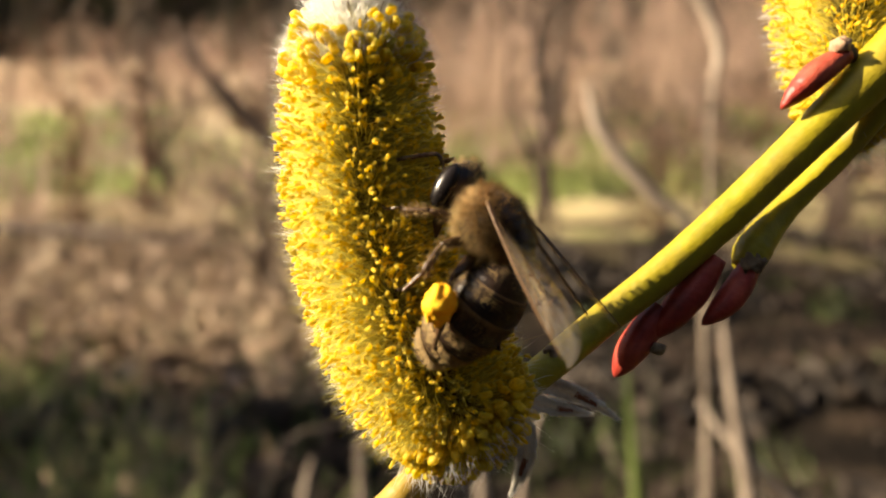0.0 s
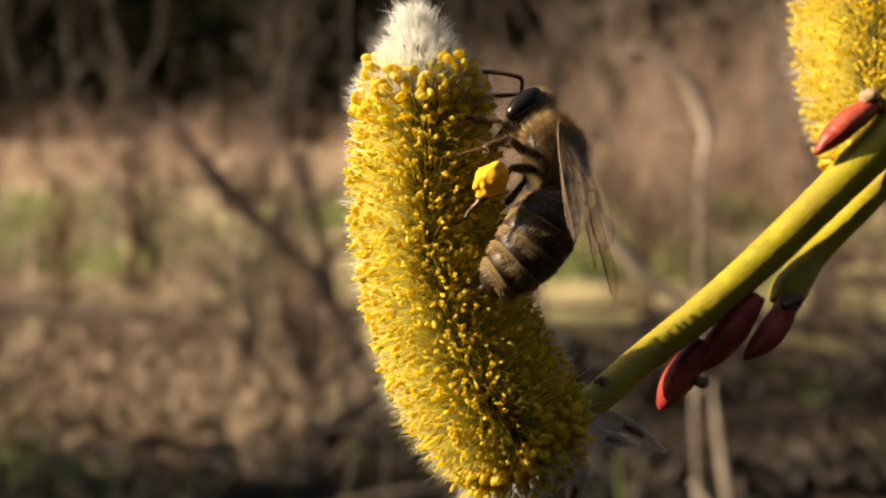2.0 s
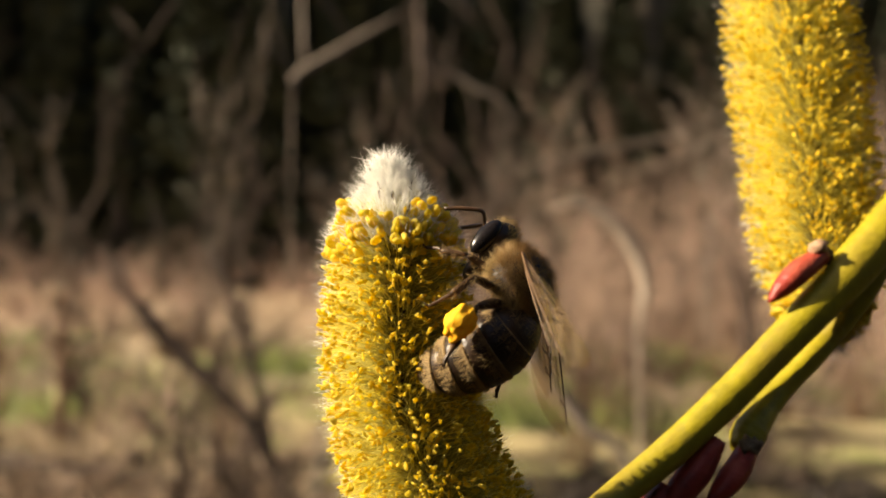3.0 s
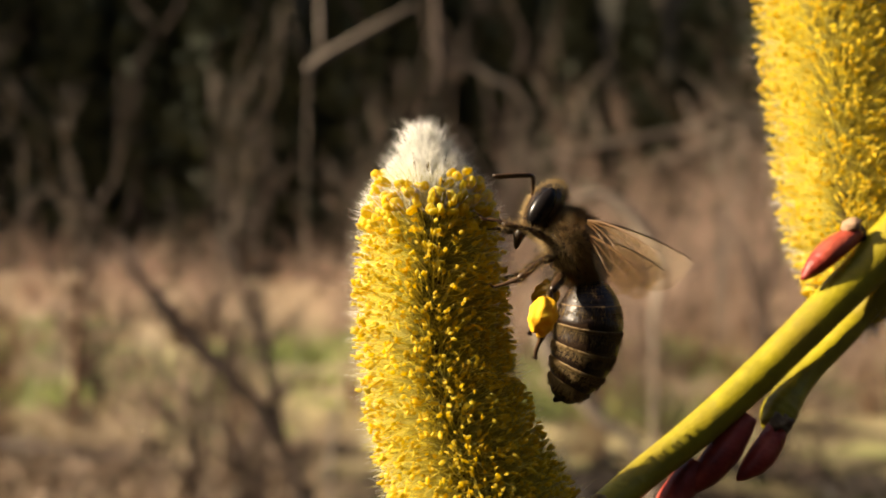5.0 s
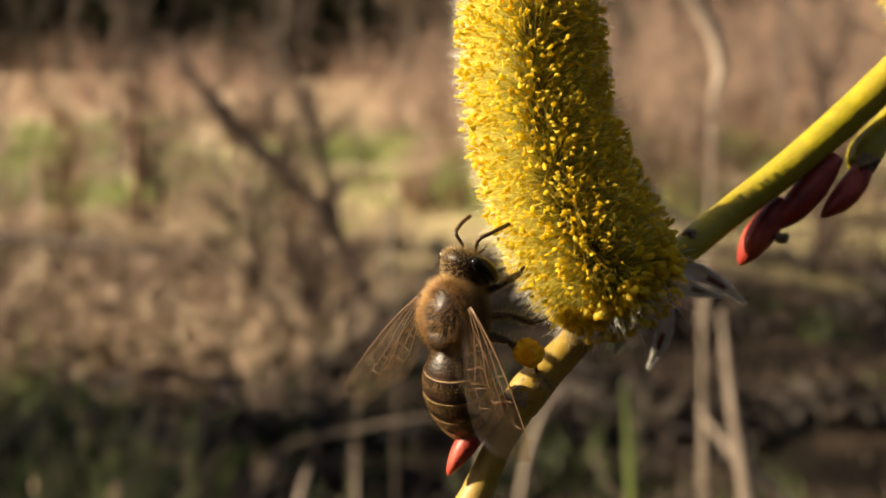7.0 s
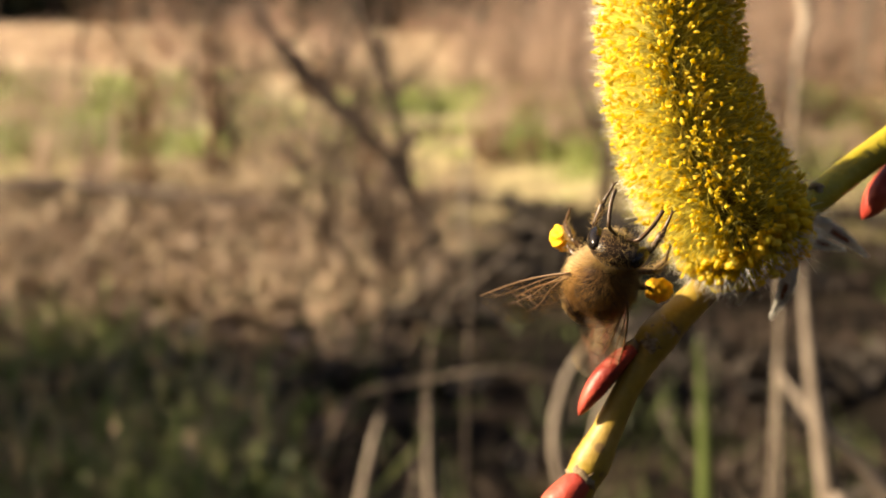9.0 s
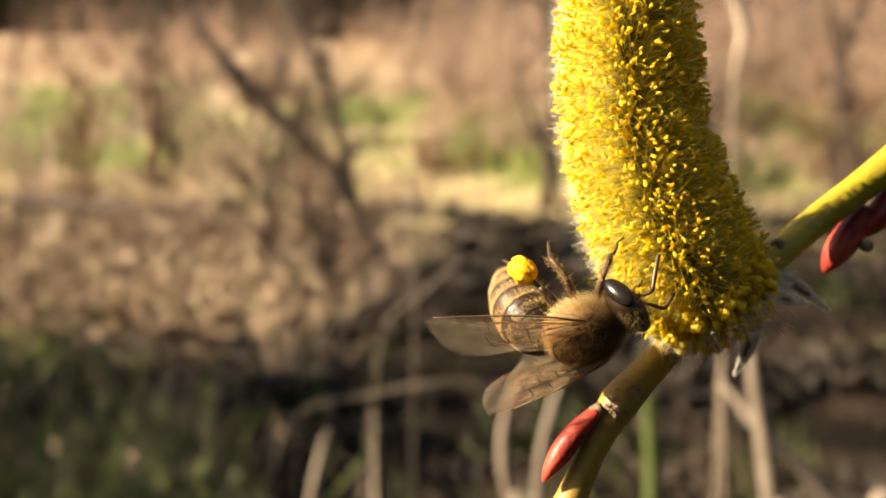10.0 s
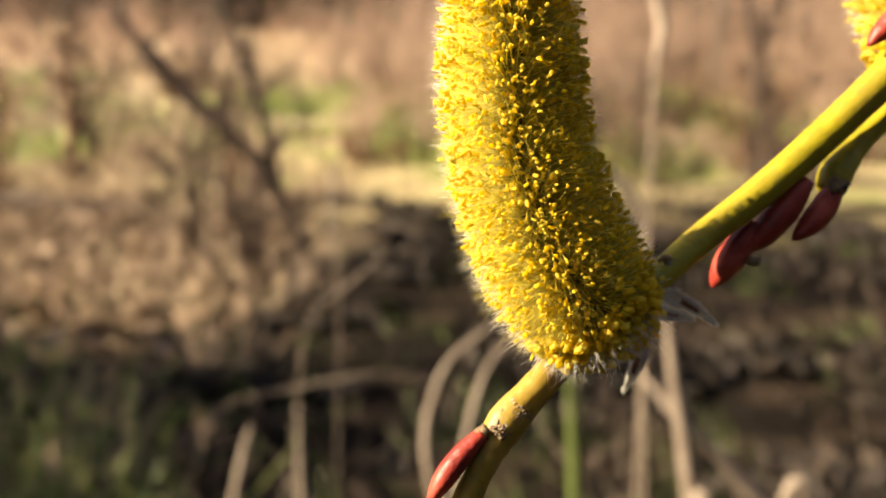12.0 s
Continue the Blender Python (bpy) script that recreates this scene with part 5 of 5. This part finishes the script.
# ---- what moves ----
def bee_pose(x, y, z, forward, back):
    """A pose in the branch's frame: place in millimetres, the way its head points and the way its back faces."""
    f = Vector(forward).normalized()
    u = Vector(back)
    u = (u - f * u.dot(f)).normalized()
    left = u.cross(f)
    m = Matrix((f, left, u)).transposed().to_4x4()
    return BASE @ Matrix.Translation(Vector((x, y, z)) * MM) @ m


def motions():
    rows = [
        (0.0, 2.45, -8.50, 1.06, (-0.49, 0.33, 0.81), (0.80, -0.41, 0.44), 70, 68, 6),
        (0.5, 1.97, -8.50, 1.08, (-0.25, 0.30, 0.92), (0.77, -0.54, 0.33), 46, 68, 6),
        (1.0, 1.94, -8.50, 2.04, (-0.26, 0.30, 0.92), (0.78, -0.54, 0.31), 50, 68, 6),
        (1.5, 2.15, -8.00, 3.87, (-0.11, 0.30, 0.95), (0.84, -0.49, 0.22), 39, 68, 6),
        (2.0, 2.35, -7.50, 6.45, (-0.28, 0.34, 0.90), (0.93, -0.19, 0.31), 42, 68, 6),
        (2.5, 2.75, -8.50, 5.70, (-0.46, 0.32, 0.83), (0.77, -0.32, 0.55), 79, 68, 6),
        (2.7, 1.75, -8.50, 6.22, (-0.33, 0.3, 0.88), (0.85, -0.3, 0.42), 76, 68, 6),
        (3.5, 2.72, -8.50, 7.46, (-0.32, 0.3, 0.88), (0.85, -0.33, 0.42), 76, 68, 6),
        (4.3, 2.70, -8.50, 6.77, (-0.32, 0.28, 0.88), (0.85, -0.38, 0.42), 74, 68, 6),
        (4.6, 1.98, -8.50, 7.08, (-0.32, 0.28, 0.88), (0.85, -0.38, 0.42), 72, 68, 6),
        (4.8, 1.88, -8.50, 7.41, (-0.35, 0.15, 0.88), (0.83, -0.38, 0.45), 65, 60, 15),
        (4.9, 1.85, -8.50, 7.08, (-0.4, 0, 0.88), (0.85, -0.35, 0.42), 52, 52, 30),
        (5.0, 3.20, -8.00, 7.61, (-0.52, -0.13, 0.85), (0.84, -0.28, 0.47), 30, 20, 15),
        (5.1, 1.02, -8.00, 10.13, (-0.85, 0.0, 0.5), (0.45, -0.3, 0.85), 0, 30, 50),
        (5.2, -2.67, -9.00, 9.23, (-0.75, 0.25, 0.6), (0.5, -0.5, 0.72), 5, 35, 55),
        (5.3, -6.09, -9.00, 5.68, (-0.2, 0.85, 0.4), (0.1, -0.4, 0.9), 45, 5, 40),
        (5.4, -8.71, -8.00, 3.38, (0.1, 0.93, 0.25), (0, -0.25, 0.96), 40, 5, -5),
        (5.5, -12.25, -6.50, -0.20, (0.27, 0.95, 0.17), (-0.11, -0.09, 0.99), 27, 12, 2),
        (5.6, -12.61, -9.00, -0.91, (0.7, 0.65, 0.15), (-0.1, -0.05, 1), 25, 20, -5),
        (5.7, -14.04, -8.00, -5.15, (0.85, 0.4, 0.3), (-0.25, -0.1, 0.95), 10, 5, 40),
        (5.8, -12.38, -7.00, -7.25, (0.85, 0.25, 0.35), (-0.3, -0.2, 0.9), 5, 5, -5),
        (5.9, -11.10, -6.00, -8.16, (0.85, 0.1, 0.45), (-0.35, -0.2, 0.85), 5, 10, 40),
        (6.0, -11.25, -6.00, -8.40, (0.90, 0.30, 0.30), (-0.30, -0.30, 0.90), 12, 10, -5),
        (6.1, -10.50, -6.00, -8.74, (0.8, 0.05, 0.55), (-0.5, -0.2, 0.8), 5, 10, 35),
        (6.2, -9.63, -6.00, -9.10, (0.72, 0.0, 0.65), (-0.62, -0.15, 0.72), 5, 20, 0),
        (6.3, -10.13, -6.00, -8.86, (0.65, 0.0, 0.75), (-0.72, -0.1, 0.62), 10, 15, 35),
        (6.4, -10.71, -6.00, -8.62, (0.4, 0.0, 0.9), (-0.9, -0.05, 0.4), 18, 25, 10),
        (6.5, -10.77, -5.50, -10.37, (0.38, -0.05, 0.92), (-0.92, 0.05, 0.38), 29, 40, 20),
        (6.7, -8.90, -6.00, -10.64, (0.1, -0.05, 0.97), (-0.8, -0.55, 0.2), 20, 50, 0),
        (7.5, -8.49, -6.00, -11.05, (0.2, -0.1, 0.95), (-0.5, -0.85, 0.0), 35, 54, 0),
        (8.3, -8.52, -7.00, -11.40, (0.22, -0.55, 0.75), (-0.3, -0.78, -0.4), 45, 56, 5),
        (8.5, -8.30, -7.50, -11.14, (0.29, -0.74, 0.61), (-0.41, -0.67, -0.63), 38, 56, 8),
        (8.7, -8.74, -7.50, -11.95, (0.15, -0.74, 0.62), (-0.27, -0.62, -0.65), 38, 56, 8),
        (9.0, -8.04, -7.50, -11.79, (0.17, -0.78, 0.61), (-0.35, -0.64, -0.68), 36, 58, 8),
        (9.3, -6.32, -7.50, -10.01, (0.3, -0.75, 0.52), (-0.36, -0.57, -0.68), 34, 58, 8),
        (9.5, -7.95, -7.50, -10.93, (0.40, -0.76, 0.51), (-0.37, -0.60, -0.71), 35, 58, 8),
        (9.8, -8.71, -7.50, -10.66, (0.66, -0.6, 0.42), (-0.25, -0.6, -0.7), 45, 58, 5),
        (10.0, -6.92, -7.00, -10.83, (0.85, -0.3, 0.4), (-0.1, -0.65, -0.75), 60, 54, 0),
        (10.3, -5.47, -7.00, -11.11, (0.9, -0.25, 0.32), (0, -0.5, -0.85), 55, 56, 0),
        (10.5, -1.72, -7.00, -10.95, (0.78, -0.20, 0.59), (0.33, -0.42, -0.85), 53, 58, 0),
        (10.7, -1.23, -7.00, -10.13, (0.92, -0.15, 0.3), (0.08, -0.4, -0.9), 50, 60, 0),
        (10.9, -0.99, -7.00, -11.85, (0.92, -0.10, 0.37), (0.26, -0.41, -0.88), 50, 62, 0),
        (11.1, -0.77, -7.00, -11.06, (0.92, -0.10, 0.37), (0.26, -0.41, -0.88), 50, 62, 0),
        (11.2, -1.09, -7.00, -12.80, (0.95, -0.1, 0.2), (0.05, -0.42, -0.9), 50, 60, 0),
        (11.3, -1.24, -7.00, -11.66, (0.85, -0.1, 0.48), (0.25, -0.5, -0.8), 50, 55, 0),
        (11.4, 0.28, -7.00, -10.88, (0.65, 0, 0.72), (0.3, -0.78, -0.4), 52, 52, 4),
        (11.5, 1.20, -8.00, -9.10, (0.57, 0.03, 0.82), (0.14, -0.99, 0.04), 53, 50, 8),
        (11.6, 2.84, -9.00, -6.83, (0.2, 0.1, 0.96), (0.3, -0.92, 0.1), 20, 28, 30),
        (11.7, 7.03, -10.00, -4.66, (0.15, 0.15, 0.97), (0.4, -0.88, 0.1), 0, 15, -5),
        (11.8, 19.97, -12.00, 3.20, (0.3, 0.2, 0.93), (0.4, -0.85, 0.2), 0, 5, 40),
        (12.0, 52.15, -14.00, 28.94, (0.5, 0.2, 0.85), (0.3, -0.7, 0.5), 0, 5, -10),
    ]
    walk(bee, [(t, bee_pose(x, y, z, f, u)) for t, x, y, z, f, u, *_ in rows])
    walk(abdomen, [(r[0], abdomen_at @ pose(0, 0, 0, 0, -r[6], 0)) for r in rows])
    # seconds; sweep, lift and twist of the left wings, then of the right wings
    perched = [(0.0, 86, -4, 12, 58, 0, 12), (0.5, 66, 4, 12, 62, 0, 12), (1.0, 66, 4, 12, 62, 0, 12), (1.5, 74, -4, 12, 78, 4, 12), (2.0, 70, -8, 40, 58, -4, 12),
               (2.5, 62, 4, 20, 82, -16, -30), (4.6, 66, -6, 22, 80, -12, 0), (8.3, 64, -6, 12, 76, 8, 12), (8.5, 66, -8, 12, 78, 8, 12), (9.0, 56, -4, 12, 80, 2, 12), (9.5, 62, 2, 12, 70, 0, 12),
               (10.5, 62, -12, 12, 86, -4, -20), (10.9, 84, 10, 20, 86, 4, -10), (11.1, 84, 10, 20, 86, 4, -10), (11.4, 84, 8, 12, 45, -8, 12), (11.5, 86, 8, 12, 30, -12, 12)]
    flying = {5.0: (20, 15, -35, 45, 30, -62), 5.5: (12, 2, -62, -65, 2, -62), 11.6: (28, 30, -25, 28, 30, -25)}

    def wing_set(r):
        if r[0] in flying:
            return flying[r[0]]
        for p, q in zip(perched, perched[1:]):
            if p[0] <= r[0] <= q[0] and q[0] - p[0] < 2.5:
                k = (r[0] - p[0]) / (q[0] - p[0])
                return tuple(m + (n - m) * k for m, n in zip(p[1:], q[1:]))
        return (r[7], r[8], 12 if r[7] > 48 else -62) * 2

    for (side, hind), ob in wings.items():
        at = Matrix.Translation(bv(0.15 if hind else 0.75, side * 1.45, 0.85 if hind else 1.05))
        keys = []
        for r in rows:
            sweep, lift, twist = wing_set(r)[:3] if side > 0 else wing_set(r)[3:]
            keys.append((r[0], at @ pose(0, 0, 0, 0, 0, side * (sweep + (7 if hind else 0))) @ pose(0, 0, 0, side * (lift - (3 if hind else 0)), 0, 0) @ pose(0, 0, 0, 0, twist, 0)))
        walk(ob, keys)
    for i, ob in enumerate(legs):
        at = ob.matrix_basis.copy()
        walk(ob, [(r[0], at @ pose(0, 0, 0, 5 * math.sin(r[0] * 9 + i * 2.1), 9 * math.sin(r[0] * 7 + i * 1.7), 7 * math.sin(r[0] * 8 + i))) for r in rows])


motions()
